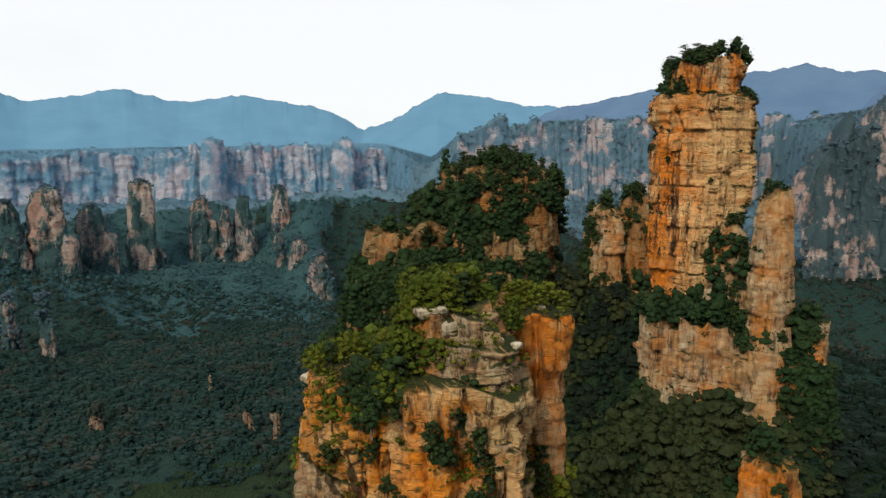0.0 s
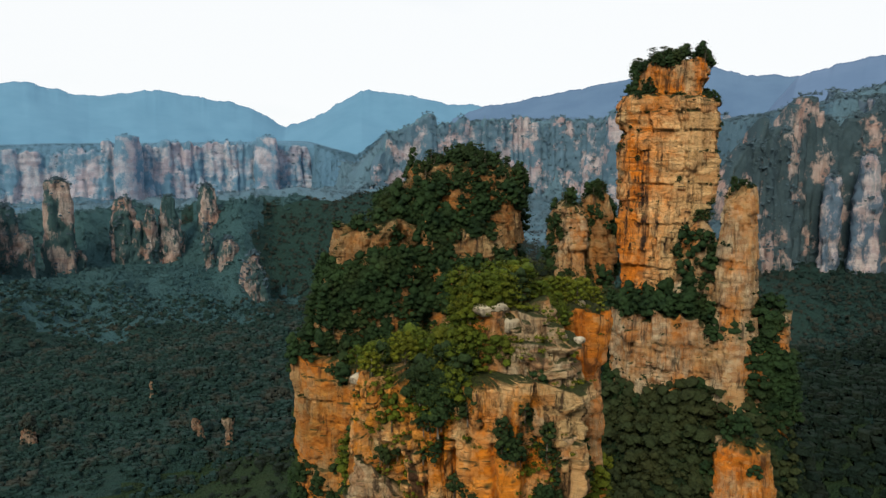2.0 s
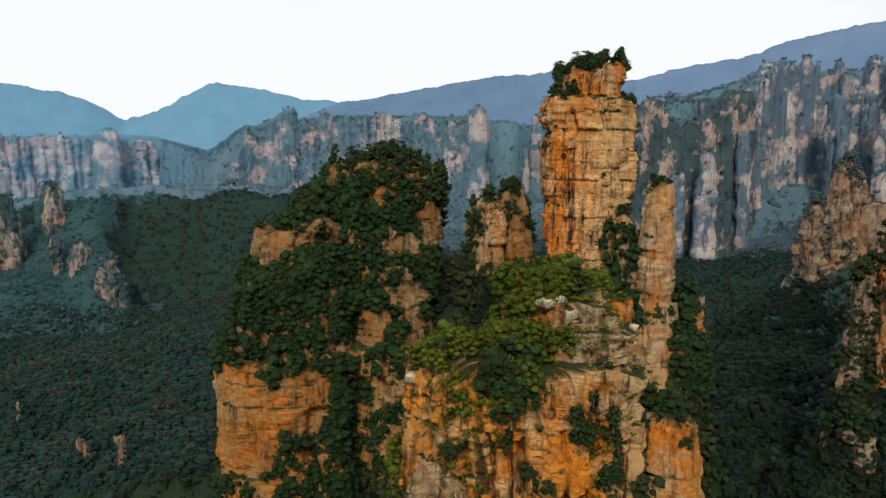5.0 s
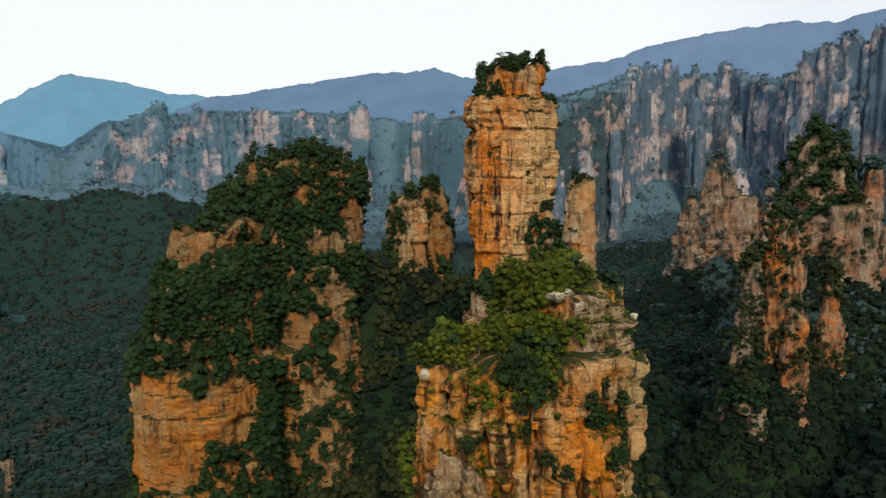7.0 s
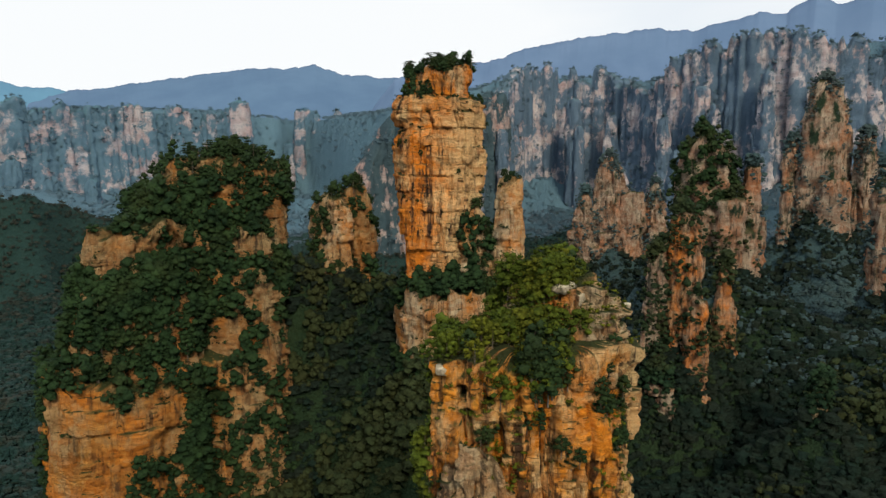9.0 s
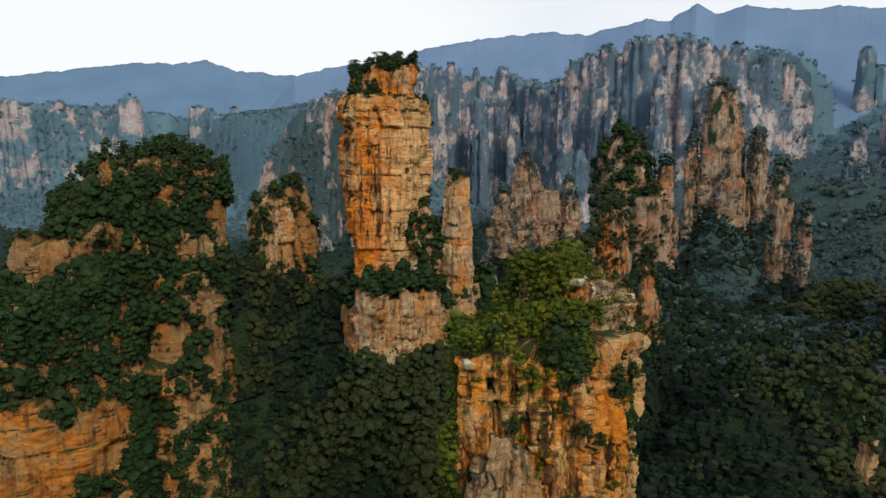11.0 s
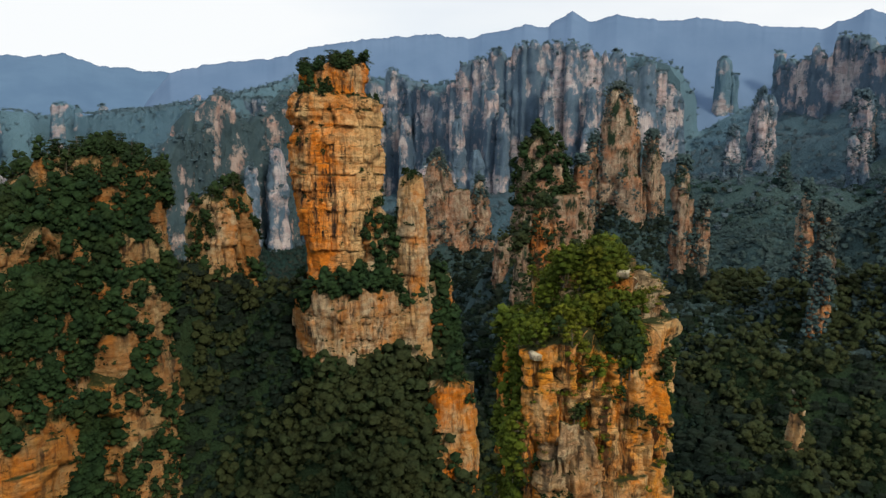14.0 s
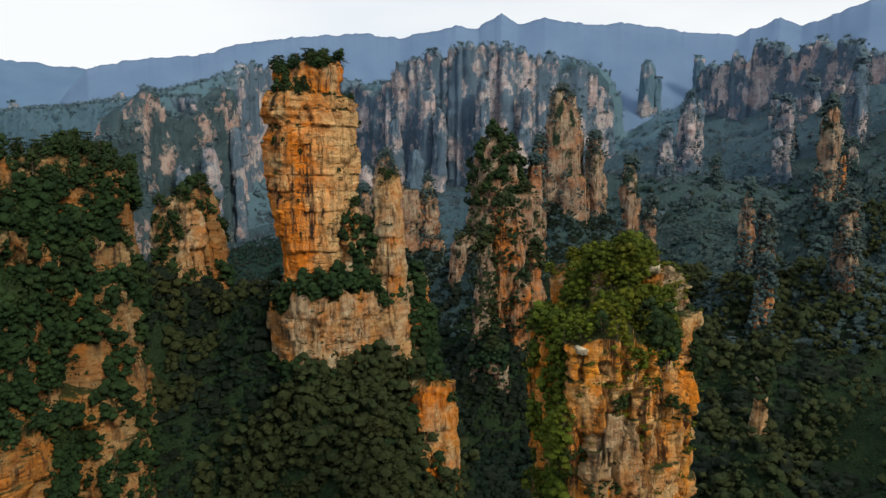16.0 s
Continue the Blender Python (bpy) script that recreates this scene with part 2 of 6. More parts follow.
# brown rock, with the greying of some haze mixed into its colours
ROCK_BACK = rock_material("haze_greyed_brown_sandstone", (0.44, 0.2, 0.1), (0.28, 0.21, 0.16), (0.46, 0.39, 0.3), (0.03, 0.034, 0.03), (0.46, 0.62), where_at=(0.38, 0.54),
                          growth=((0.012, 0.028, 0.018), (0.026, 0.048, 0.026), 0.075, 0.56, 0.63, 0.6))
ROCK_RUST = rock_material("rust_sandstone", (0.72, 0.25, 0.05), (0.42, 0.25, 0.13), (0.38, 0.31, 0.23), (0.028, 0.028, 0.025), (0.42, 0.56), run_at=(0.48, 0.58),
                          growth=((0.012, 0.028, 0.018), (0.026, 0.048, 0.026), 0.075, 0.6, 0.66, 0.6))
# aerial haze painted into these rock and scrub colours, more for farther cliffs
ROCK_HAZE_MID = rock_material("haze_greyed_pink_sandstone", (0.48, 0.385, 0.39), (0.34, 0.335, 0.39), (0.52, 0.485, 0.5), (0.13, 0.18, 0.22), (0.45, 0.6), (0.085, 0.145, 0.19), 0.25, 0.6, 0.6, run_tall=0.12, cracks=0.15,
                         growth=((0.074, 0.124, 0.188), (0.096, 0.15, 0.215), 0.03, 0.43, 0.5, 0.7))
ROCK_HAZE_DUSK = rock_material("thin_haze_pink_sandstone", (0.42, 0.29, 0.26), (0.27, 0.24, 0.25), (0.43, 0.37, 0.35), (0.06, 0.085, 0.1), (0.45, 0.6), (0.04, 0.075, 0.095), 0.25, 0.6, 0.6, run_tall=0.12, cracks=0.2,
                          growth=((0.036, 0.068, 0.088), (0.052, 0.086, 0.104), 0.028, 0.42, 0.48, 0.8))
ROCK_HAZE_PINK = rock_material("haze_tinted_pink_sandstone", (0.42, 0.27, 0.22), (0.28, 0.255, 0.25), (0.44, 0.39, 0.36), (0.06, 0.09, 0.105), (0.45, 0.6), (0.04, 0.085, 0.095), 0.25, 0.8, 0.7, run_tall=0.12,
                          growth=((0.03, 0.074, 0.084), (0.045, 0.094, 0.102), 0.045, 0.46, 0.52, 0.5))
ROCK_HAZE_FAR = rock_material("haze_paled_far_sandstone", (0.38, 0.36, 0.43), (0.24, 0.3, 0.4), (0.38, 0.4, 0.46), (0.12, 0.21, 0.3), (0.45, 0.6), (0.082, 0.18, 0.275), 0.12, 0.5, 0.4, run_tall=0.2, cracks=0.1,
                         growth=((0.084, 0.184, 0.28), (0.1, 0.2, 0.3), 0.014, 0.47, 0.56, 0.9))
ROCK_HAZE_SLATE = rock_material("haze_slate_pink_sandstone", (0.42, 0.34, 0.36), (0.27, 0.28, 0.34), (0.42, 0.4, 0.42), (0.1, 0.16, 0.21), (0.45, 0.6), (0.07, 0.15, 0.195), 0.16, 0.5, 0.5, run_tall=0.2, cracks=0.1,
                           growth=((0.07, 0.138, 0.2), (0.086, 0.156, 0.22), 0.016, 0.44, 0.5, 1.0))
BARK = rock_material("bark", (0.12, 0.09, 0.06), (0.16, 0.13, 0.1), (0.2, 0.18, 0.15), (0.05, 0.04, 0.03), scale=4.0, bump=0.3, cracks=0.2)
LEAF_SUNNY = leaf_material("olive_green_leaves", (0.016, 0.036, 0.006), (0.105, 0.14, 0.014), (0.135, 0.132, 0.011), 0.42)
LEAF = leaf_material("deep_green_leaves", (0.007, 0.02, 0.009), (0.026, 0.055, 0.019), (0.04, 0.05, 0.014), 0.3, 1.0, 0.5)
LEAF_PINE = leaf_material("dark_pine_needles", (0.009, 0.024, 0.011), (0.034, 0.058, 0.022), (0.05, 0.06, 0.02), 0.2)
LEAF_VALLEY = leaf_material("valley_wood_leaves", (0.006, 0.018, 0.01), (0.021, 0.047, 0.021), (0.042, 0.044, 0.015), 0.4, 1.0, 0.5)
# darker copy of the valley leaves, the deep gorge's shade painted in
LEAF_GORGE_SHADE = leaf_material("gorge_shade_leaves", (0.005, 0.014, 0.011), (0.011, 0.025, 0.017), (0.02, 0.023, 0.014), 0.3)
# haze mixed into these leaf colours, more of it for farther woods
LEAF_HAZE_HILL = leaf_material("haze_tinted_hillside_leaves", (0.01, 0.03, 0.029), (0.016, 0.041, 0.036), (0.06, 0.042, 0.03), 0.42, 0.6, 0.25)
LEAF_HAZE_SLOPE = leaf_material("haze_tinted_slope_leaves", (0.032, 0.064, 0.07), (0.048, 0.083, 0.087), (0.066, 0.08, 0.077), 0.3, 0.6, 0.3)
LEAF_HAZE_SPUR = leaf_material("haze_tinted_spur_leaves", (0.031, 0.082, 0.096), (0.041, 0.097, 0.108), (0.058, 0.09, 0.095), 0.25, 0.5, 0.25)
LEAF_HAZE_MID = leaf_material("haze_tinted_mid_leaves", (0.052, 0.096, 0.132), (0.07, 0.116, 0.15), (0.086, 0.11, 0.136), 0.25, 0.5, 0.25)
LEAF_HAZE_RIM = leaf_material("haze_tinted_rim_leaves", (0.062, 0.115, 0.155), (0.08, 0.138, 0.176), (0.095, 0.132, 0.16), 0.2, 0.5, 0.25)
LEAF_HAZE_FAR = leaf_material("haze_tinted_far_leaves", (0.075, 0.168, 0.252), (0.09, 0.186, 0.272), (0.1, 0.176, 0.245), 0.2, 0.4, 0.15)
LEAF_HAZE_SLATE = leaf_material("haze_tinted_slate_leaves", (0.08, 0.152, 0.21), (0.094, 0.168, 0.228), (0.104, 0.164, 0.215), 0.2, 0.4, 0.15)
SOIL = ground_material("wooded_ground", (0.012, 0.029, 0.014), (0.018, 0.036, 0.017), (0.022, 0.036, 0.016))
# the same haze put into the ground colours of farther slopes
SOIL_HAZE_HILL = ground_material("haze_tinted_hillside_ground", (0.012, 0.035, 0.033), (0.016, 0.041, 0.037), (0.017, 0.037, 0.031))
SOIL_HAZE_SLOPE = ground_material("haze_tinted_wooded_slope", (0.033, 0.067, 0.074), (0.042, 0.078, 0.084), (0.039, 0.068, 0.072))
SOIL_HAZE_SPUR = ground_material("haze_tinted_wooded_spur", (0.028, 0.074, 0.086), (0.036, 0.086, 0.097), (0.028, 0.068, 0.078))
SOIL_HAZE_MID = ground_material("haze_tinted_mid_ground", (0.042, 0.085, 0.116), (0.052, 0.096, 0.128), (0.038, 0.078, 0.106))
SOIL_HAZE_SLATE = ground_material("haze_tinted_slate_ground", (0.082, 0.158, 0.216), (0.093, 0.172, 0.23), (0.076, 0.15, 0.205))
SOIL_HAZE_FAR = ground_material("haze_tinted_far_ground", (0.08, 0.176, 0.268), (0.09, 0.19, 0.284), (0.074, 0.166, 0.255))


# ---- mesh tools ----
def lattice(ix, iy, iz, seed):
    h = (ix * 374761393 + iy * 668265263 + iz * 2147483647 + seed * 974634511) & 0xFFFFFFFF
    h = ((h ^ (h >> 13)) * 1274126177) & 0xFFFFFFFF
    return ((h ^ (h >> 16)) & 0xFFFF) / 65535.0


def value_noise(x, y, z, seed=0):
    """Smooth noise in -1..1"""
    fx, fy, fz = np.floor(x), np.floor(y), np.floor(z)
    ix, iy, iz = fx.astype(np.int64), fy.astype(np.int64), fz.astype(np.int64)
    u, v, w = x - fx, y - fy, z - fz
    u, v, w = u * u * (3 - 2 * u), v * v * (3 - 2 * v), w * w * (3 - 2 * w)
    total = 0
    for a in (0, 1):
        for b in (0, 1):
            for c in (0, 1):
                total = total + (u if a else 1 - u) * (v if b else 1 - v) * (w if c else 1 - w) * lattice(ix + a, iy + b, iz + c, seed)
    return total * 2 - 1


def fbm(x, y, z, seed=0, octaves=4, gain=0.5):
    total, amp = 0, 1.0
    for k in range(octaves):
        total = total + amp * value_noise(x, y, z, seed + k * 17)
        x, y, z, amp = x * 2.03, y * 2.03, z * 2.03, amp * gain
    return total


def mesh_from(name, verts, quads, tris=None, normals=None):
    """A mesh from arrays of corners and of faces, and of shading normals where a soft form needs them."""
    me = bpy.data.meshes.new(name)
    quads = np.asarray(quads, dtype=np.int32).reshape(-1, 4)
    tris = np.zeros((0, 3), np.int32) if tris is None else np.asarray(tris, dtype=np.int32).reshape(-1, 3)
    loops = np.concatenate([quads.ravel(), tris.ravel()]).astype(np.int32)
    starts = np.concatenate([np.arange(len(quads)) * 4, len(quads) * 4 + np.arange(len(tris)) * 3]).astype(np.int32)
    me.vertices.add(len(verts))
    me.vertices.foreach_set("co", np.asarray(verts, dtype=np.float32).ravel())
    me.loops.add(len(loops))
    me.loops.foreach_set("vertex_index", loops)
    me.polygons.add(len(starts))
    me.polygons.foreach_set("loop_start", starts)
    me.update(calc_edges=True)
    me.validate()
    if normals is not None:
        me.attributes.new("custom_normal", "FLOAT_VECTOR", "POINT").data.foreach_set("vector", np.asarray(normals, dtype=np.float32).ravel())
    return me


def thing(name, at, label, category, group="", kind=""):
    ob = new(name)
    ob.location = at
    ob.empty_display_size = 0.5
    return tagged(ob, label, category, group, kind)


def piece(name, me, mat, parent, label="", kind=""):
    me.materials.clear()
    me.materials.append(mat)
    ob = new(name, me)
    ob.parent = parent
    return tagged(ob, label, "", "", kind)


# ---- crags ----
def ring_points(poly, count):
    """A closed outline with its corners eased, in even steps: points, outward normals, length."""
    p = np.array(poly, float)
    for _ in range(2):
        q = np.roll(p, -1, axis=0)
        p = np.stack([0.8 * p + 0.2 * q, 0.2 * p + 0.8 * q], 1).reshape(-1, 2)
    closed = np.vstack([p, p[:1]])
    step = np.hypot(*np.diff(closed, axis=0).T)
    run = np.concatenate([[0], np.cumsum(step)])
    fine = np.linspace(0, run[-1], 2000, endpoint=False)
    fx, fy = (np.interp(fine, run, closed[:, k]) for k in (0, 1))
    fnx, fny = np.gradient(fy), -np.gradient(fx)
    if np.sum(p[:, 0] * np.roll(p[:, 1], -1) - np.roll(p[:, 0], -1) * p[:, 1]) < 0:
        fnx, fny = -fnx, -fny
    face = (fnx * (-60 - fx) + fny * (20 - fy)) / (np.hypot(fnx, fny) * np.hypot(-60 - fx, 20 - fy) + 1e-9)
    share = np.convolve(np.pad(np.where(face > -0.35, 1.0, 0.22), 20, mode="wrap"), np.ones(41) / 41, "valid")
    cum = np.concatenate([[0], np.cumsum(share)])
    s = np.interp(np.linspace(0, cum[-1], count, endpoint=False), cum, np.append(fine, run[-1]))     # finer on the sides that face the camera's flight
    pts = np.stack([np.interp(s, run, closed[:, k]) for k in (0, 1)], 1)
    tang = np.roll(pts, -3, axis=0) - np.roll(pts, 3, axis=0)
    nrm = np.stack([tang[:, 1], -tang[:, 0]], 1)
    nrm /= np.linalg.norm(nrm, axis=1)[:, None]
    area = np.sum(p[:, 0] * np.roll(p[:, 1], -1) - np.roll(p[:, 0], -1) * p[:, 1])
    return pts, (nrm if area > 0 else -nrm), s, run[-1]


def crag(poly, z0, z1, profile, ns, nz, seed, bed=1.5, unit=7.0, joint=6.0, rough=1.0, clefts=(), dome=2.0, fine_from=None, drift=(0, 0), caps=9, ragged=2.0, holes=()):
    """A rock mass: an outline carried up from z0 to z1, with bedding steps, jointed blocks set in and out, grooves, clefts and a broken top.
    profile: (z, scale) or (z, scale, x shift, y shift) about the outline's middle. clefts: (x, y, width, depth, low, high). Returns verts, quads, normals and the count of wall points."""
    rnd = np.random.RandomState(seed)
    pts, nrm, s, length = ring_points(poly, ns)
    mid = pts.mean(axis=0)
    if fine_from is None or fine_from <= z0:
        z = np.linspace(z0, z1, nz)
    else:
        low = max(6, nz // 8)
        z = np.concatenate([np.linspace(z0, fine_from, low, endpoint=False), np.linspace(fine_from, z1, nz - low)])
    S, Z = np.meshgrid(s, z)
    X, Y = np.broadcast_to(pts[:, 0], S.shape), np.broadcast_to(pts[:, 1], S.shape)
    pz, ps = [q[0] for q in profile], [q[1] for q in profile]
    scale = np.interp(z, pz, ps)[:, None]
    shift = [np.interp(z, pz, [q[k] if len(q) > 2 else 0.0 for q in profile])[:, None] for k in (2, 3)] if len(profile[0]) > 2 else [0, 0]
    # bedding, slightly dipping and wavy
    dip = Z + 0.03 * (X - mid[0]) + 0.4 * value_noise(X / 16, Y / 16, Z / 60, seed)
    span = z1 - z0 + 40
    tops = np.cumsum(np.clip(rnd.lognormal(math.log(bed), 0.55, int(span / bed * 1.6) + 12), bed * 0.25, bed * 3)) + z0 - 20
    which = np.searchsorted(tops, dip)
    which = np.clip(which, 1, len(tops) - 1)
    setb = rnd.uniform(-1, 1, len(tops) + 1)
    along = value_noise(S / 9.0, which * 3.7, Z * 0, seed + 5)
    massive = np.clip(0.45 + 1.3 * fbm(X / 20, Y / 20, Z / 13, seed + 83, 2), 0.12, 1)     # thin-bedded here, smooth and massive there
    disp = 0.45 * setb[which] * (0.6 + 0.8 * along) * massive
    near_top, near_low = tops[which] - dip, dip - tops[which - 1]
    disp -= 0.55 * np.exp(-(np.minimum(near_top, near_low) / 0.2) ** 2) * (0.4 + 0.6 * (along > -0.2)) * massive
    # jointed blocks in thicker units
    units = np.cumsum(np.clip(rnd.lognormal(math.log(unit), 0.4, int(span / unit * 2) + 6), unit * 0.4, unit * 2)) + z0 - 20
    row = np.searchsorted(units, dip + 0.8 * value_noise(X / 5, Y / 5, Z / 30, seed + 9))
    edges = []
    for r in range(len(units) + 1):
        k = max(3, int(length / joint * rnd.uniform(0.7, 1.3)))
        edges.append(np.sort(rnd.uniform(0, length, k)))
    swing = S + 0.5 * value_noise(X / 3, Y / 3, Z / 5, seed + 3) + 0.06 * (Z - z0)
    block = np.zeros_like(S)
    gap = np.full_like(S, 9.0)
    lean_in = np.zeros_like(S)
    for r in np.unique(row):
        m = row == r
        e = edges[r]
        sv = np.mod(swing[m], length)
        i = np.searchsorted(e, sv) % len(e)
        offs = rnd.uniform(-1, 1, len(e))
        block[m] = offs[i]
        lo, hi = e[i - 1], e[i]
        turn, nod = rnd.uniform(-0.22, 0.22, len(e)), rnd.uniform(-0.2, 0.16, len(e))
        away = np.mod(sv - lo, length) - 0.5 * np.mod(hi - lo, length)
        lean_in[m] = turn[i] * np.clip(away, -4, 4) + nod[i] * (Z[m] - Z[m].mean()) * 0.6
        d1, d2 = np.abs(sv - lo), np.abs(sv - hi)
        gap[m] = np.minimum(np.minimum(d1, length - d1), np.minimum(d2, length - d2))
    disp += 0.95 * block + lean_in
    disp -= 1.5 * np.exp(-(gap / 0.34) ** 2)
    # undercut shelves between the thick units
    lowest = np.abs(units[np.clip(row, 0, len(units) - 1)] - dip)
    cut = rnd.uniform(0.0, 1.0, len(units) + 1)
    disp -= 1.3 * cut[row] * np.exp(-(lowest / 0.45) ** 2) * (0.5 + 0.5 * value_noise(S / 6, row * 2.3, Z * 0, seed + 13))
    # small broken blocks
    cell = np.floor(swing / 2.1 + 0.37 * which)
    chip = lattice(cell.astype(np.int64), which.astype(np.int64), which.astype(np.int64) * 0, seed + 71)
    edge = np.abs(swing / 2.1 + 0.37 * which - cell - 0.5)
    disp += np.where(chip > 0.45, 0.55 * (chip - 0.6), 0.0) - 0.3 * np.exp(-((0.5 - edge) / 0.07) ** 2) * (chip > 0.3)
    # ribs and chutes, swells, grain
    rib = value_noise(X / 6, Y / 6, Z / 40, seed + 21)
    disp += 0.5 * rib + 1.1 * np.round(rib * 2.2 + 0.25 * value_noise(X / 2, Y / 2, Z / 3, seed + 23)) / 2.2 + 1.2 * fbm(X / 13, Y / 13, Z / 11, seed + 33, 3)
    disp += 0.36 * fbm(X / 1.6, Y / 1.6, Z / 1.0, seed + 41, 3)
    disp *= rough
    for cx, cy, wide, deep, lo, hi in clefts:
        i = np.argmin((pts[:, 0] - cx) ** 2 + (pts[:, 1] - cy) ** 2)
        d = np.abs(S - s[i] + 0.8 * value_noise(Z / 9, Z * 0 + seed, Z * 0, seed))
        d = np.minimum(d, length - d)
        disp -= deep * np.exp(-(d / wide) ** 2) * np.clip((Z - lo) / 3, 0, 1) * np.clip((hi - Z) / 3, 0, 1)
    for cx, cy, cz, wide, tall, deep in holes:      # small caves
        i = np.argmin((pts[:, 0] - cx) ** 2 + (pts[:, 1] - cy) ** 2)
        d = np.abs(S - s[i])
        d = np.minimum(d, length - d)
        disp -= deep * (d < wide * (1 + 0.3 * value_noise(Z, Z * 0, Z * 0, seed))) * (np.abs(Z - cz) < tall)
    rise = ((Z - z0) / (z1 - z0))
    PX = mid[0] + (X - mid[0]) * scale + nrm[None, :, 0] * disp + drift[0] * rise + shift[0]
    PY = mid[1] + (Y - mid[1]) * scale + nrm[None, :, 1] * disp + drift[1] * rise + shift[1]
    PZ = Z + 0.15 * value_noise(X / 2, Y / 2, Z / 2, seed + 51) + ragged * np.clip(1 - (z1 - Z) / 9, 0, 1) ** 2 * (fbm(X / 7, Y / 7, Z * 0, seed + 57, 3) + 0.7 * block)
    rings = [np.stack([PX, PY, PZ], 2)]
    last = rings[0][-1]
    core = last.mean(axis=0)
    wide = max(3, ns // 14) * 2 + 1
    calm = np.stack([np.convolve(np.pad(last[:, c], wide // 2, mode="wrap"), np.ones(wide) / wide, "valid") for c in range(3)], 1)
    for k in range(1, caps + 1):
        f = 1 - k / caps
        ring = core + (last * f ** 3 + calm * (1 - f ** 3) - core) * f
        wob = fbm(ring[:, 0] / 6, ring[:, 1] / 6, ring[:, 0] * 0, seed + 61, 4)
        ring[:, 2] = (last[:, 2] * f ** 3 + calm[:, 2] * (1 - f ** 3)) * f + z1 * (1 - f) + dome * (1 - f * f) + (0.9 * dome ** 0.5 * wob) * min(1.0, k / 2)
        rings.append(ring[None])
    grid = np.concatenate(rings, 0)
    rows = grid.shape[0]
    a = np.arange(rows - 1)[:, None] * ns + np.arange(ns)[None, :]
    b = np.arange(rows - 1)[:, None] * ns + (np.arange(ns)[None, :] + 1) % ns
    quads = np.stack([a, b, b + ns, a + ns], 2).reshape(-1, 4)
    if np.sum(pts[:, 0] * np.roll(pts[:, 1], -1) - np.roll(pts[:, 0], -1) * pts[:, 1]) < 0:
        quads = quads[:, ::-1]
    du = np.roll(grid, -2, axis=1) - np.roll(grid, 2, axis=1)
    dv = np.gradient(grid, axis=0)
    nor = np.cross(du, dv)
    nor /= np.linalg.norm(nor, axis=2)[:, :, None] + 1e-9
    if np.mean(nor[:nz, :, 0] * nrm[None, :, 0] + nor[:nz, :, 1] * nrm[None, :, 1]) < 0:
        nor = -nor
    return grid.reshape(-1, 3), quads, nor.reshape(-1, 3)


SPOTS = []      # surface points and normals of each rock mass, for what grows on it


def rock_part(name, parent, mat, label="", **kw):
    verts, quads, nor = crag(**kw)
    me = mesh_from(name, verts - np.array(parent.location), quads)
    ob = piece(name, me, mat, parent, label)
    SPOTS.append((verts, nor, ob))
    return len(SPOTS) - 1


# ---- ground: one sheet from under the flight to the horizon ----
CX, CY = -40.0, 40.0
LOW = [  # x, y, z of the valley floors and saddles
    (-100, 100, 55), (-250, 120, 75), (0, 20, 60), (-200, 363, 72), (-213, 770, 52), (-307, 538, 70), (-72, 912, 58), (-390, 880, 98),
    (-280, 985, 105), (-460, 790, 128), (-190, 1285, 178), (-20, 1431, 175), (100, 150, 80), (180, 190, 85), (145, 75, 112), (250, 290, 108),
    (204, 133, 122), (340, 155, 142), (275, 77, 116), (330, 60, 165), (275, 235, 158), (369, 362, 128), (454, 231, 158), (629, 170, 215),
    (256, 429, 80), (420, 536, 62), (600, 790, 90), (860, 850, 110), (830, 600, 165), (960, 130, 270), (400, -120, 190)]
# the long cliff line round the valley: bearing, distance and height of its rim
RIM = [(-60, 1900, 250), (-36, 2240, 265), (-22, 2290, 290), (-10, 2370, 305), (-4, 2420, 310), (0, 1440, 215), (2.6, 1535, 300), (10, 1590, 340),
       (16, 1640, 345), (21, 1620, 338), (27, 1800, 330), (31, 1400, 325), (37, 1120, 330), (44, 1290, 395), (50, 1300, 395), (55, 1180, 370),
       (60, 1130, 385), (65, 1040, 395), (71, 1040, 400), (74.5, 1090, 385), (76.5, 1560, 370), (81, 1600, 375), (83, 1200, 380), (86, 1110, 392), (89, 1060, 395), (96, 960, 370), (120, 900, 350)]


def rim_at(az):
    a, r, z = zip(*RIM)
    return np.interp(az, a, r), np.interp(az, a, z)


SKIRTS = [  # wooded aprons round the crags: x, y, radius, height at the foot of the rock, slope
    (80, 216, 17, 154, 1.9), (90, 206, 10, 150, 3.0), (20, 282, 32, 100, 2.4), (72, 280, 11, 160, 3.2), (2, 97, 11, 150, 3.2),
    (285, 238, 16, 176, 1.6), (205, 196, 6, 142, 1.8), (300, 90, 10, 160, 1.3), (458, 245, 20, 168, 1.2), (368, 364, 16, 146, 1.4), (345, 158, 8, 152, 1.5), (204, 133, 6, 128, 1.2), (145, 75, 5, 126, 1.4),
    (54, 282, 9, 186, 2.4), (66, 276, 9, 184, 2.6), (79, 256, 9, 176, 2.4), (104, 198, 9, 152, 2.6)]
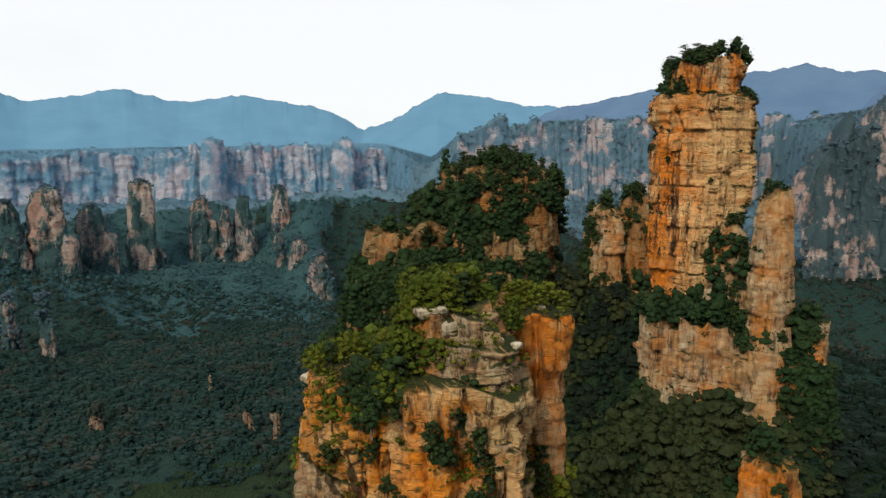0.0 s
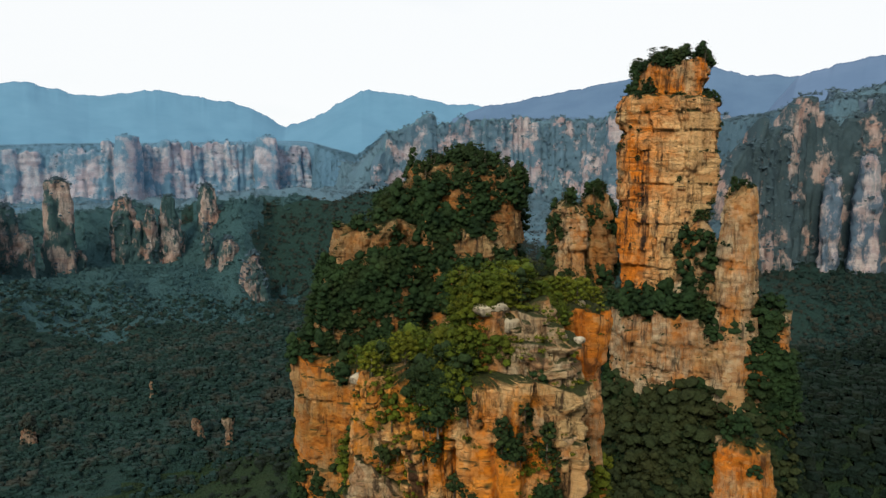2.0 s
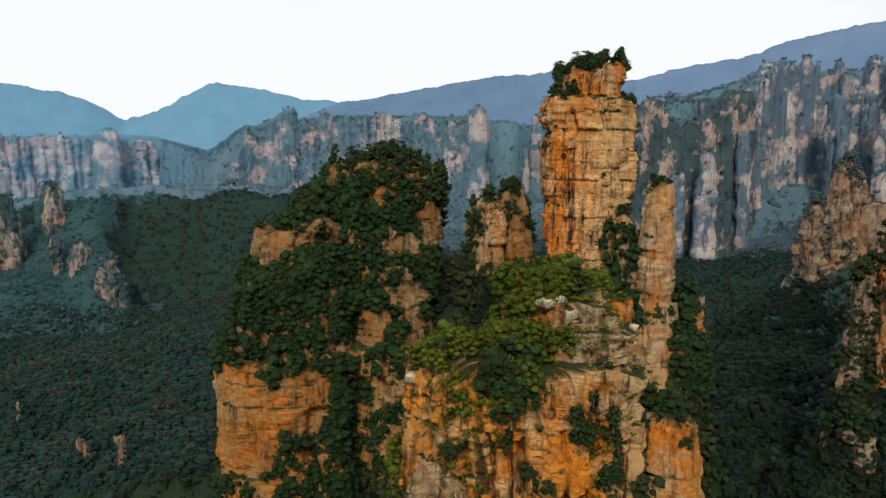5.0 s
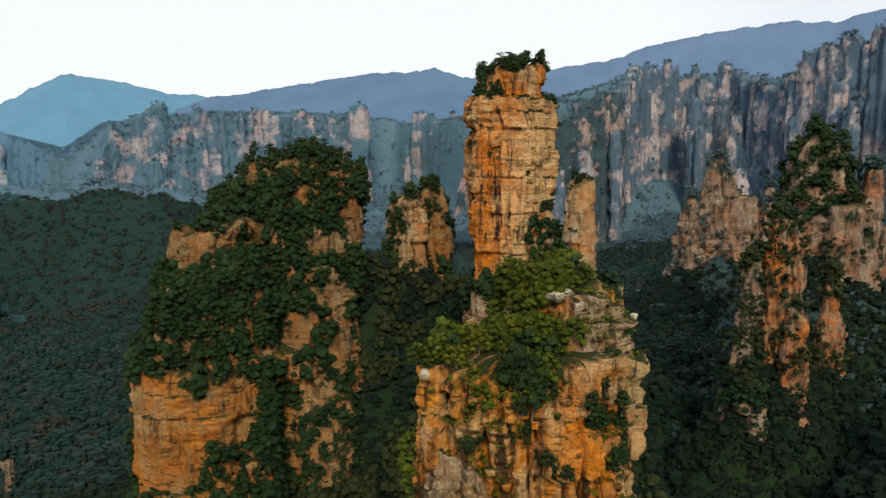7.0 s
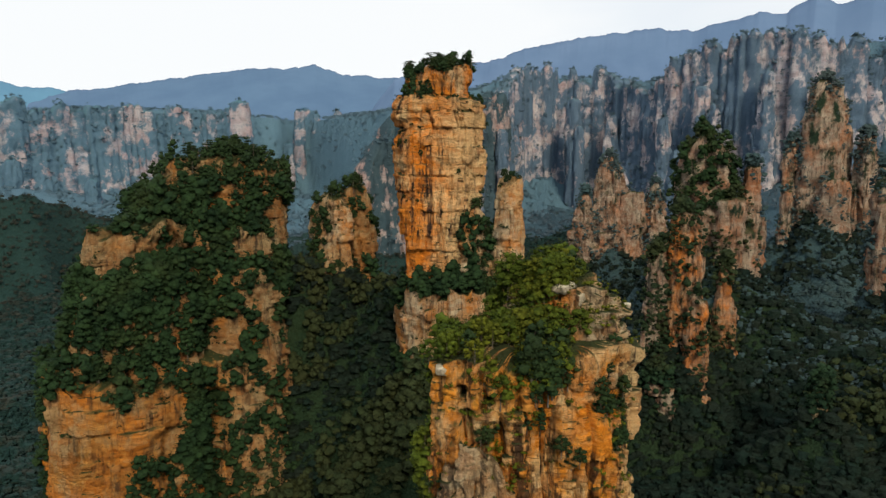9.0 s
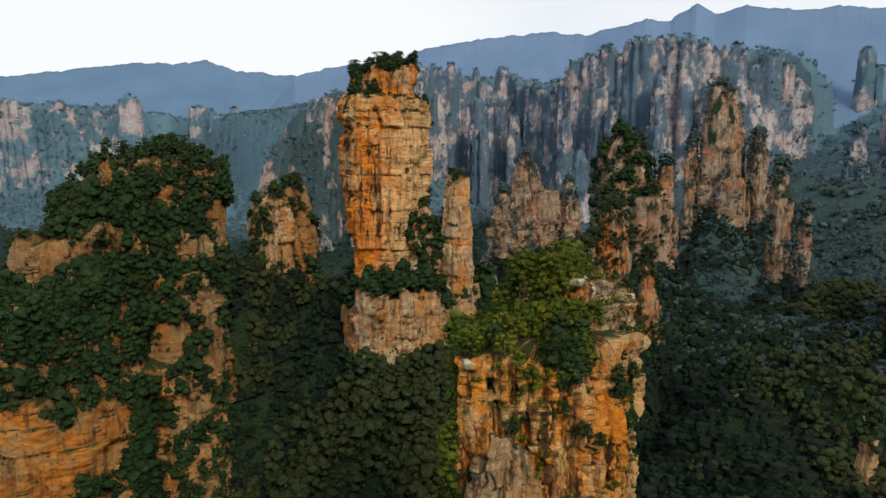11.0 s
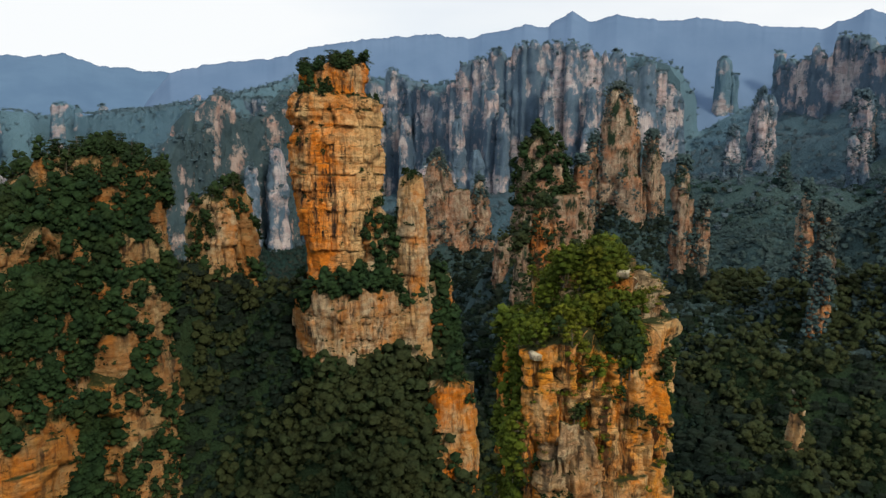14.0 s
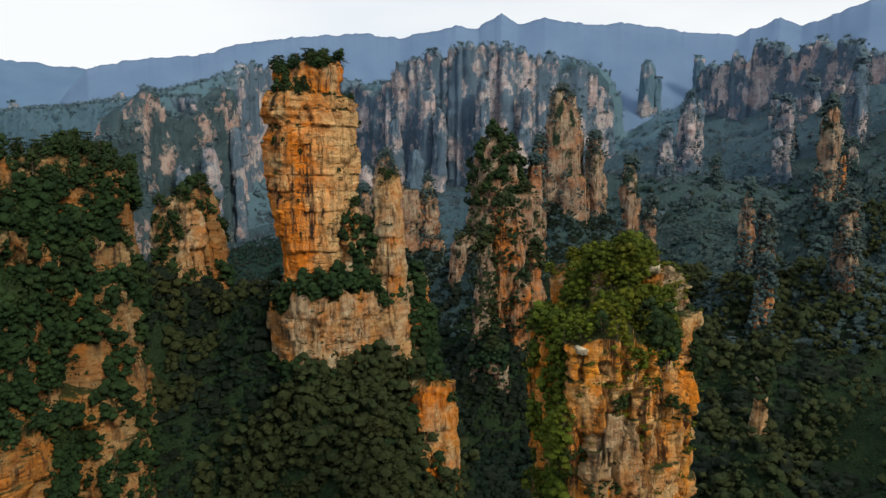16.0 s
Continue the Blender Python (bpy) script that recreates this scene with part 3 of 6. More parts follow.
# steep wooded ribs that carry the spires: x, y, radius, height, slope
SKIRTS += [(284, 236, 13, 180, 2.1), (201, 195, 5, 142, 2.2), (192, 204, 5, 138, 2.0), (183, 197, 4, 104, 1.8), (226, 190, 5, 138, 2.0), (454, 245, 11, 190, 1.7), (446, 262, 7, 178, 1.7), (470, 218, 7, 182, 1.7),
           (342, 163, 5, 162, 1.9), (349, 152, 5, 154, 1.8), (312, 79, 5, 160, 1.6), (310, 90, 5, 164, 1.6), (276, 78, 5, 126, 1.6), (371, 366, 12, 158, 1.6), (356, 381, 9, 148, 1.5), (390, 340, 9, 154, 1.5),
           (296, 216, 6, 170, 1.9), (433, 45, 8, 206, 1.5), (303, 40, 6, 156, 1.5)]


SPUR = [(-60, 970, 171), (-40, 1000, 174), (-26, 1025, 163), (-22, 1030, 162), (-18, 1030, 176), (-15, 1040, 174), (-13.4, 1040, 179), (-11.5, 1040, 191), (-7, 1030, 187),
        (-3, 1020, 185), (0.5, 1020, 187), (6, 1030, 183), (12, 1050, 150), (18, 1050, 60)]  # bearing, distance and height of its crest


def height(x, y):
    x, y = np.asarray(x, float), np.asarray(y, float)
    top = bottom = 0
    for px, py, pz in LOW:
        w = 1.0 / ((x - px) ** 2 + (y - py) ** 2 + 900.0) ** 1.6
        top, bottom = top + w * pz, bottom + w
    h = top / bottom
    r, az = np.hypot(x - CX, y - CY), np.degrees(np.arctan2(x - CX, y - CY))
    h = h + np.clip(r / 300, 0.15, 1.0) * (16 * fbm(x / 130, y / 130, x * 0, 3, 4) + 5 * fbm(x / 35, y / 35, x * 0, 8, 2))
    for px, py, rad, pz, slope in SKIRTS:
        d = np.maximum(np.hypot(x - px, y - py) * (1 + 0.25 * value_noise(x / 17, y / 17, x * 0, 5)) - rad, 0)
        h = np.maximum(h, pz - slope * d)
    # the wooded spur under the left-hand spires
    ca, cr, cz = zip(*SPUR)
    d = r - np.interp(az, ca, cr) * (1 + 0.05 * value_noise(az / 3.0, az * 0, az * 0, 21))
    h = np.maximum(h, np.interp(az, ca, cz) - np.where(d < 0, -0.8, 0.45) * d + 9 * fbm(x / 60, y / 60, x * 0, 15, 3))
    # the right-hand hillside, climbing away
    d = (x - 430) * 0.55 - (y - 120) * 0.83
    h = np.maximum(h, np.minimum(150 + 0.42 * d, 330) + 22 * fbm(x / 90, y / 90, x * 0, 14, 4))
    rr, rz = rim_at(az)
    rr = rr + 30 + 25 * value_noise(az / 1.3, az * 0, az * 0, 77)
    apron = np.clip((r - rr + 260) / 250, 0, 1)
    h = h + apron ** 2 * np.maximum(rz - 190 - h, 0)
    f = np.clip((r - rr + 5) / 100, 0, 1)
    h = h + f * np.maximum(rz - 6 + np.clip((r - rr) * 0.05, 0, 90) - h, 0)
    return h


SHEET_AZ = np.radians(np.concatenate([np.linspace(-62, 122, 400), np.linspace(122, 298, 50, endpoint=False)[1:]]))
SHEET_R = np.concatenate([np.linspace(0, 60, 5), np.geomspace(70, 4900, 165)])
SHEET_A, SHEET_D = np.meshgrid(SHEET_AZ, SHEET_R)
SHEET_Z = height(CX + SHEET_D * np.sin(SHEET_A), CY + SHEET_D * np.cos(SHEET_A))


def sheet_z(x, y):
    """The height of the ground sheet as it is meshed."""
    r, a = np.hypot(x - CX, y - CY), np.arctan2(x - CX, y - CY)
    i = np.clip(np.searchsorted(SHEET_R, r) - 1, 0, len(SHEET_R) - 2)
    j = np.clip(np.searchsorted(SHEET_AZ, a) - 1, 0, len(SHEET_AZ) - 2)
    u = np.clip((r - SHEET_R[i]) / (SHEET_R[i + 1] - SHEET_R[i]), 0, 1)
    v = np.clip((a - SHEET_AZ[j]) / (SHEET_AZ[j + 1] - SHEET_AZ[j]), 0, 1)
    return (SHEET_Z[i, j] * (1 - u) + SHEET_Z[i + 1, j] * u) * (1 - v) + (SHEET_Z[i, j + 1] * (1 - u) + SHEET_Z[i + 1, j + 1] * u) * v


def drifting(x, y):
    """Bearing in degrees, with wandering borders."""
    return np.degrees(np.arctan2(x - CX, y - CY)) + 9 * fbm(x / 110, y / 110, x * 0, 91, 3)


def ground_sheet():
    az, r, R, Z = SHEET_AZ, SHEET_R, SHEET_D, SHEET_Z
    X, Y = CX + R * np.sin(SHEET_A), CY + R * np.cos(SHEET_A)
    ns = len(az)
    i = np.arange(len(r) - 1)[:, None] * ns
    a, b = i + np.arange(ns)[None, :], i + (np.arange(ns)[None, :] + 1) % ns
    quads = np.stack([a, a + ns, b + ns, b], 2).reshape(-1, 4)
    me = mesh_from("ground", np.stack([X, Y, Z], 2).reshape(-1, 3), quads)
    for soil in (SOIL, SOIL_HAZE_HILL, SOIL_HAZE_MID, SOIL_HAZE_SLATE, SOIL_HAZE_FAR, SOIL_HAZE_SLOPE, SOIL_HAZE_SPUR):
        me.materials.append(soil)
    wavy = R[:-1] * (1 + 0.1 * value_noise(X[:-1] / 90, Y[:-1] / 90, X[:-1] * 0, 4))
    # soil by distance and bearing, since its colour carries the haze
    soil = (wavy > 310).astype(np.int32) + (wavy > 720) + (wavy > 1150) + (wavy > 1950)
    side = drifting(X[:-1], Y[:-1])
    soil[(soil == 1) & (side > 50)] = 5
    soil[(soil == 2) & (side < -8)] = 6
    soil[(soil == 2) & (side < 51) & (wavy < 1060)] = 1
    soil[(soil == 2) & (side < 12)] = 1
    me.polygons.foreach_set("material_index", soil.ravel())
    return tagged(new("ground", me), "dark wooded valley floor and hillsides below the crags", "ground", "", "structure")


ground_sheet()


# ---- skyline: the far ridges, haze painted on as blue colour and glow ----
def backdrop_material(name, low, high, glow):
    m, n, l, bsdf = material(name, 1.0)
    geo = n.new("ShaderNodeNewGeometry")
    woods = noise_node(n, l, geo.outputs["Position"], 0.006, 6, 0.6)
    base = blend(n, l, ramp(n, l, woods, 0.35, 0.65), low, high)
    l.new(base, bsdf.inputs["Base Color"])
    # emission stands in for bright haze; the hills themselves give no light
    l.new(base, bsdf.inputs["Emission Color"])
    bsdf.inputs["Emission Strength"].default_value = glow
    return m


# haze put into base colour and glow, a different blue for each range
FAR_HAZE_BLUE = backdrop_material("haze_painted_blue_hills", (0.07, 0.165, 0.255), (0.082, 0.185, 0.28), 0.3)
MIDDLE_HAZE_BLUE = backdrop_material("haze_painted_violet_hills", (0.06, 0.11, 0.19), (0.072, 0.128, 0.212), 0.3)
NEARER_HAZE_BLUE = backdrop_material("haze_painted_slate_hills", (0.072, 0.122, 0.21), (0.088, 0.142, 0.235), 0.3)


def ridge(name, line, dist, deep, foot, mat, seed, label, eye=(-40, 15)):
    """A hill range: bearings and heights (degrees over the eye) of its crest, worn slopes before and behind."""
    az = np.linspace(line[0][0], line[-1][0], int((line[-1][0] - line[0][0]) * 9))
    el = np.interp(az, *zip(*line))
    top = 230 + dist * np.tan(np.radians(el))
    fuzz = dist * np.radians(0.1) * fbm(az * 1.1, az * 0, az * 0, seed, 5, 0.6)
    k = np.concatenate([np.linspace(0, 1, 18), np.linspace(1, 0.3, 5)[1:]])
    front = np.arange(len(k)) < 18
    K, A = np.meshgrid(k, np.radians(az), indexing="ij")
    R = dist - deep * (1 - K) * np.where(front, 1, -1)[:, None]
    X, Y = eye[0] + R * np.sin(A), eye[1] + R * np.cos(A)
    spur = fbm(np.degrees(A) / 4.0 + 0.6 * K, K * 2.2, K * 0, seed + 3, 3)
    Z = foot + (top[None, :] - foot) * np.clip(K ** 0.9 + 0.1 * spur * K * (1 - K) * 2, 0, 1.0) + fuzz[None, :] * K ** 8
    ns = len(az)
    i = np.arange(len(k) - 1)[:, None] * ns
    a = i + np.arange(ns - 1)[None, :]
    quads = np.stack([a, a + 1, a + 1 + ns, a + ns], 2).reshape(-1, 4)
    me = mesh_from(name, np.stack([X, Y, Z], 2).reshape(-1, 3), quads[:, ::-1])
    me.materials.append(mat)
    return tagged(new(name, me), label, "mountain ridge", "", "structure")


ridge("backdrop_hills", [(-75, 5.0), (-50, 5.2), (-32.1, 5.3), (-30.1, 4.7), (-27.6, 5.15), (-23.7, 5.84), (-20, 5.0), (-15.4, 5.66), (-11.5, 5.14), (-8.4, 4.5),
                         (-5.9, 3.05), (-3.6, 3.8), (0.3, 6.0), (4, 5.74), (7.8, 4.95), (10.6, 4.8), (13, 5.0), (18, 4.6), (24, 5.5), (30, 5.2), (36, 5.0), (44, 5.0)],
      3500, 1000, 140, FAR_HAZE_BLUE, 5, "far haze-painted blue hills along the skyline")
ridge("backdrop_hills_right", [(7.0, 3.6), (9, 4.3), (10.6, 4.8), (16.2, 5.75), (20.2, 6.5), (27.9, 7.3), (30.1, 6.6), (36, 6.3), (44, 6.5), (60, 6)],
      3250, 900, 140, MIDDLE_HAZE_BLUE, 6, "haze-painted violet-blue wooded hills along the skyline")
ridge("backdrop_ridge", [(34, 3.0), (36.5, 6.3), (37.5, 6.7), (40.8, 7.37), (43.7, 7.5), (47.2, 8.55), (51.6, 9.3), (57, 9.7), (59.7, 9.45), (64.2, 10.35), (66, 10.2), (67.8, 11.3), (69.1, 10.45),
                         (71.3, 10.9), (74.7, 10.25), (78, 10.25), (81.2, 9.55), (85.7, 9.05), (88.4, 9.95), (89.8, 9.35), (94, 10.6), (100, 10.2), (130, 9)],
      1920, 420, 200, NEARER_HAZE_BLUE, 9, "haze-painted slate-blue wooded ridge with pointed summits", (-117, 57))


# ---- the crags that stand near the flight ----
front = thing("rock_pillar", (0, 97, 60), "orange sandstone pillar with tree-covered top and pale ledges", "rock pillar", "pillars")
F_MAIN = rock_part("body", front, ROCK_FRONT, poly=[(9.6, 84.2), (10.9, 89), (11.3, 95), (12.5, 101), (13, 108), (5, 113), (-10, 108), (-16, 103.5), (-20.6, 98.8), (-20, 94.5), (-15.5, 90.5), (-9.5, 86.5), (-2, 83), (5, 82.6)],
                   z0=60, z1=200, profile=[(60, 1.15), (150, 1.04), (175, 1.0), (186, 0.985), (188, 1.0), (196, 1.0), (198.5, 1.0), (200, 0.98)], ns=380, nz=200, seed=11, bed=1.3, unit=5.0, joint=4.5, rough=1.0,
                   clefts=[(2.5, 83, 1.3, 3.0, 150, 199), (-14.6, 90.2, 1.0, 2.2, 150, 193), (-7.8, 86, 0.3, 1.4, 178, 192), (-10.5, 87.3, 0.3, 1.2, 170, 188), (8, 83.6, 0.3, 1.2, 176, 190), (11, 92, 1.0, 2.0, 140, 192)], dome=2.0, fine_from=158,
                   holes=[(-17, 95.5, 196.4, 0.75, 0.95, 4.5), (-14.5, 92.5, 196.2, 0.5, 0.7, 3.5), (-2.7, 83, 184, 0.55, 1.8, 4.0), (-4.5, 84, 183, 0.4, 1.5, 3.5), (-8, 86, 190.5, 0.6, 2.4, 4.0), (0.3, 83, 186, 0.4, 1.3, 3.0), (-6, 85, 186.5, 0.35, 1.2, 3.0), (4.5, 82.7, 181, 0.4, 1.8, 3.5)])
F_TOP = rock_part("upper_block", front, ROCK_BUFF, "pale weathered sandstone block", poly=[(-4.5, 89.2), (2.5, 85.2), (10.2, 83.9), (11.2, 91), (12, 99), (9, 106), (-2, 105), (-6, 97)],
                  z0=192, z1=210, profile=[(192, 1.02), (200, 1.0), (203.4, 0.98), (204, 0.92), (206.6, 0.93), (207.2, 0.8), (208.8, 0.78), (209.2, 0.64), (210, 0.62)], ns=230, nz=76, seed=12, bed=0.9, unit=2.4, joint=3.5, rough=0.75, dome=0.8, ragged=1.6)
F_PALE = rock_part("pale_block", front, ROCK_BUFF, "pale blocky sandstone buttress", poly=[(-20, 95.5), (-19.3, 91.8), (-15, 89), (-11.6, 87.6), (-11.5, 93), (-16, 97)], z0=100, z1=186,
                   profile=[(100, 1.1), (170, 1.03), (180, 0.97), (186, 0.7)], ns=150, nz=100, seed=14, bed=1.0, unit=2.2, joint=2.2, rough=1.0, dome=1.5, fine_from=160, ragged=4.0)
F_RIGHT = rock_part("side_block", front, ROCK, "deep orange overhanging sandstone block", poly=[(9.5, 102), (12, 100.2), (17.8, 99.6), (19.6, 103), (19.8, 110), (15, 114), (10, 112)],
                    z0=100, z1=207, profile=[(100, 1.1), (178, 1.0), (186, 0.9), (198.5, 0.87), (200, 1.03), (205.5, 1.05), (207, 0.95)], ns=180, nz=150, seed=15, bed=1.6, unit=7.0, joint=6.0, rough=0.6, dome=1.2, fine_from=160)

tower = thing("rock_tower", (85, 225, 90), "tall orange and cream banded sandstone tower with a wooded cap", "rock tower", "pillars")
TOWER = [(68, 233), (70, 224), (78, 218.2), (88, 214.2), (95.5, 213.2), (97.5, 218), (101.5, 229), (103, 241), (95, 249), (83, 246), (73, 240)]
T_SHAFT = rock_part("shaft", tower, ROCK_TOWER, poly=TOWER, z0=168, z1=252,
                    profile=[(168, 0.8, -3, -2.5), (181, 0.73, -4, -3), (187, 0.68, -4.5, -3.5), (195, 0.67, -4.5, -3.5), (204, 0.75, -3.2, -2.6), (210, 0.84, -2, -1.6), (216, 0.92, -1, -0.8), (224, 0.985, 0, 0), (231, 1.0, 0, 0),
                             (237, 0.99, 0, 0), (240.5, 0.94, 1, -0.4), (243.5, 0.95, 0.8, -0.4), (245, 1.0, 0, 0), (250, 0.97, 0.2, 0), (252, 0.88, 0.3, 0)],
                    ns=330, nz=260, seed=21, bed=1.4, unit=6.0, joint=11.0, rough=0.75, dome=1.0, fine_from=180)
T_CAP = rock_part("cap", tower, ROCK, "overhanging orange summit block", poly=[(71.5, 234), (73.2, 226), (80, 220), (90.5, 216.6), (95.5, 220.5), (99, 231), (93, 240), (79, 241)], z0=249, z1=262.3,
                  profile=[(249, 1.04), (252.5, 1.0), (254, 0.9), (258, 0.93), (260, 0.98), (262.3, 0.86)], ns=200, nz=60, seed=22, bed=1.0, unit=4.0, joint=5.0, rough=0.6, dome=2.5)
T_SIDE = rock_part("side_column", tower, ROCK_BUFF, "slender buff side column split from the tower", poly=[(91.5, 198.5), (97, 196), (101.8, 201), (105, 208.5), (99, 210.5), (92.5, 206)], z0=100, z1=222.5,
                   profile=[(100, 1.9), (160, 1.75), (176, 1.6), (188, 1.45), (200, 1.2), (212, 1.0), (219, 0.9), (222.5, 0.75)], ns=140, nz=170, seed=23, bed=1.5, unit=5.0, joint=3.5, rough=0.55, dome=1.5, fine_from=150)
T_BASE = rock_part("base_block", tower, ROCK_BUFF, "pale streaked sandstone plinth", poly=[(64.5, 222), (66, 213), (73, 207.5), (85, 201), (95, 196), (104, 191.5), (110, 199), (114, 214), (108, 236), (84, 246), (68, 236)], z0=90, z1=178.5,
                   profile=[(90, 1.1), (150, 0.98), (160, 0.99), (172, 1.0), (178.5, 0.95)], ns=240, nz=110, seed=24, bed=1.6, unit=6.0, joint=4.0, rough=0.85, dome=3.0, ragged=4.0, fine_from=140)
T_LINK = rock_part("saddle", tower, ROCK_BUFF, "overgrown rock saddle behind the side column", poly=[(80, 212), (88, 205), (97, 205), (103, 211), (103, 221), (97, 228), (85, 224)], z0=100, z1=206,
                   profile=[(100, 1.3), (176, 1.05), (190, 0.95), (199, 0.8), (206, 0.55)], ns=110, nz=90, seed=26, bed=1.6, unit=6.0, joint=4.0, rough=0.9, dome=6.0, fine_from=150)
T_FOOT = rock_part("foot_column", tower, ROCK, "buff rock column in the woods", poly=[(79, 184), (80, 177), (85, 172), (91, 170.5), (96, 174), (98, 183), (95, 192), (86, 193)], z0=70, z1=150,
                   profile=[(70, 1.2), (110, 1.05), (130, 1.0), (146, 0.8)], ns=130, nz=110, seed=25, bed=1.6, unit=6.0, joint=4.0, rough=0.7, dome=3.0)

T_STEP = rock_part("rock_step", tower, ROCK_BUFF, "buff rock step beside the side column", poly=[(101, 196), (105, 190.5), (110, 191), (113, 198), (110, 205), (103, 203)], z0=100, z1=183,
                   profile=[(100, 1.4), (150, 1.15), (170, 1.0), (183, 0.8)], ns=110, nz=110, seed=27, bed=1.5, unit=5.0, joint=3.5, rough=0.7, dome=2.0, fine_from=150)

massif = thing("rock_massif", (5, 285, 40), "broad wooded sandstone massif in stepped orange walls", "rock massif", "pillars")
M_LOW = rock_part("lower_wall", massif, ROCK_MASSIF, poly=[(-46, 268), (-43.5, 257), (-33, 251), (-18, 248), (-6, 250), (3, 255), (17, 252.5), (29, 254.5), (39, 267), (47, 284), (50, 306), (30, 330), (-10, 335), (-38, 310)],
                  z0=40, z1=157, profile=[(40, 1.12), (110, 1.02), (130, 1.0), (157, 0.985)], ns=280, nz=150, seed=31, bed=1.7, unit=8.0, joint=7.0, rough=0.95,
                  clefts=[(5, 255, 4.5, 7.0, 40, 150), (-12, 249, 6.0, 5.0, 40, 142), (38, 266, 3.0, 5.0, 40, 160)], dome=5.0, ragged=4.5, fine_from=100)
M_MID = rock_part("middle_wall", massif, ROCK_WALL, poly=[(-41, 268), (-36, 262), (-22, 257), (-4, 256.5), (6, 259), (18, 256), (29, 257), (38, 266), (46, 281), (50, 300), (30, 322), (-5, 325), (-30, 303)],
                  z0=140, z1=190, profile=[(140, 1.07), (157, 1.05), (166, 1.0), (178, 0.94), (190, 0.86)], ns=240, nz=90, seed=32, bed=1.5, unit=6.0, joint=6.0, rough=0.9, clefts=[(5, 259, 3.0, 4.5, 140, 190)], dome=4.0)
M_UP = rock_part("upper_wall", massif, ROCK_WALL, poly=[(-32, 271), (-28.5, 264.5), (-14, 262), (-4, 266), (10, 264.5), (16, 262), (29, 261), (37, 266), (45.5, 280), (50, 299), (30, 316), (0, 318), (-25, 298)],
                 z0=176, z1=204, profile=[(176, 1.03), (190, 1.0), (199, 1.0), (204, 0.95)], ns=240, nz=80, seed=33, bed=1.2, unit=5.0, joint=5.5, rough=0.85, clefts=[(-3, 266, 7, 5, 170, 204)], dome=5.0, ragged=4.0)
M_TOP = rock_part("summit", massif, ROCK_WALL, poly=[(-14, 285), (-8, 273), (4, 270), (13, 265.5), (24, 266), (34, 268.5), (42, 273), (47.5, 283), (49, 297), (30, 309), (5, 309), (-10, 298)],
                  z0=198, z1=226, profile=[(198, 1.04, 0, 0), (207, 1.0, 0, 0), (213, 0.96, 1, 0), (220, 0.87, 4, -1), (226, 0.74, 6, -2)], ns=260, nz=80, seed=34, bed=1.2, unit=5.0, joint=5.0, rough=0.9, dome=5.0, ragged=3.0)

knob = thing("rock_outcrop", (70, 278, 90), "brown sandstone knob between the massif and the tower", "rock outcrop", "pillars")
K_MAIN = rock_part("lower_head", knob, ROCK_BUFF, poly=[(57, 274), (61, 268.5), (67, 266.5), (71.5, 269), (73, 280), (68, 290), (60, 286)], z0=90, z1=213, profile=[(90, 1.5), (170, 1.15), (190, 1.02), (207, 0.95), (213, 0.7)],
                   ns=110, nz=110, seed=41, bed=1.5, unit=6.0, joint=4.0, rough=0.9, dome=3.0, fine_from=160)
K_HEAD = rock_part("upper_head", knob, ROCK_WALL, poly=[(72, 268), (78, 266.5), (84, 273), (88, 286), (80, 294), (71, 288)], z0=90, z1=215, profile=[(90, 1.5), (170, 1.15), (190, 1.05), (206, 0.9), (215, 0.6)],
                   ns=110, nz=110, seed=42, bed=1.5, unit=6.0, joint=4.0, rough=0.9, dome=4.0, fine_from=160)


def spire(x, y, z0, z1, rx, ry, turn, mat, seed, label, name="rock_spire", ns=66, nz=88, taper=0.6, dome=3.0, rough=0.95, bed=2.2, sides=3):
    rnd = random.Random(seed)
    n = 9
    poly = []
    for k in range(n):
        a = 2 * math.pi * k / n
        q = 1 + rnd.uniform(-0.22, 0.22)
        px, py = rx * q * math.cos(a), ry * q * math.sin(a)
        c, s = math.cos(radians(turn)), math.sin(radians(turn))
        poly.append((x + c * px - s * py, y + s * px + c * py))
    t = thing(name, (x, y, z0), label, "rock spire", "pillars")
    h = z1 - z0
    w = [1.6, 1.2, 1.05, 1.05 + rnd.uniform(-0.1, 0.1), 0.95 + rnd.uniform(-0.12, 0.08), min(0.9, taper * 1.35)]
    prof = [(z0 + h * f, v) for f, v in zip((0, 0.3, 0.5, 0.72, 0.88, 1.0), w)]
    made = [rock_part("main_column", t, mat, poly=poly, z0=z0, z1=z1, profile=prof, ns=ns, nz=nz, seed=seed, bed=bed, unit=7.0, joint=5.0, rough=rough, dome=dome, drift=(rnd.uniform(-2, 2), rnd.uniform(-2, 2)))]
    for j in range(sides):
        a, r = turn * 0.0175 + rnd.uniform(-0.5, 0.5) + math.pi * j * 0.93, rnd.uniform(0.4, 0.7)
        ox, oy = x + math.cos(a) * rx * 1.05, y + math.sin(a) * rx * 1.05
        side = [(ox + (px - x) * r, oy + (py - y) * r) for px, py in poly]
        top = z0 + h * rnd.uniform(0.55, 0.86)
        made.append(rock_part("side_column", t, mat, poly=side, z0=z0, z1=top, profile=[(z0, 1.7), (z0 + (top - z0) * 0.5, 1.15), (top - 5, 1.0), (top, 0.75)], ns=max(24, ns // 2), nz=max(26, nz // 2), seed=seed + 1000 + j,
                              bed=bed, unit=6.0, joint=4.0, rough=rough, dome=2.0, caps=4))
    SIDES[made[0]] = made
    return made[0]


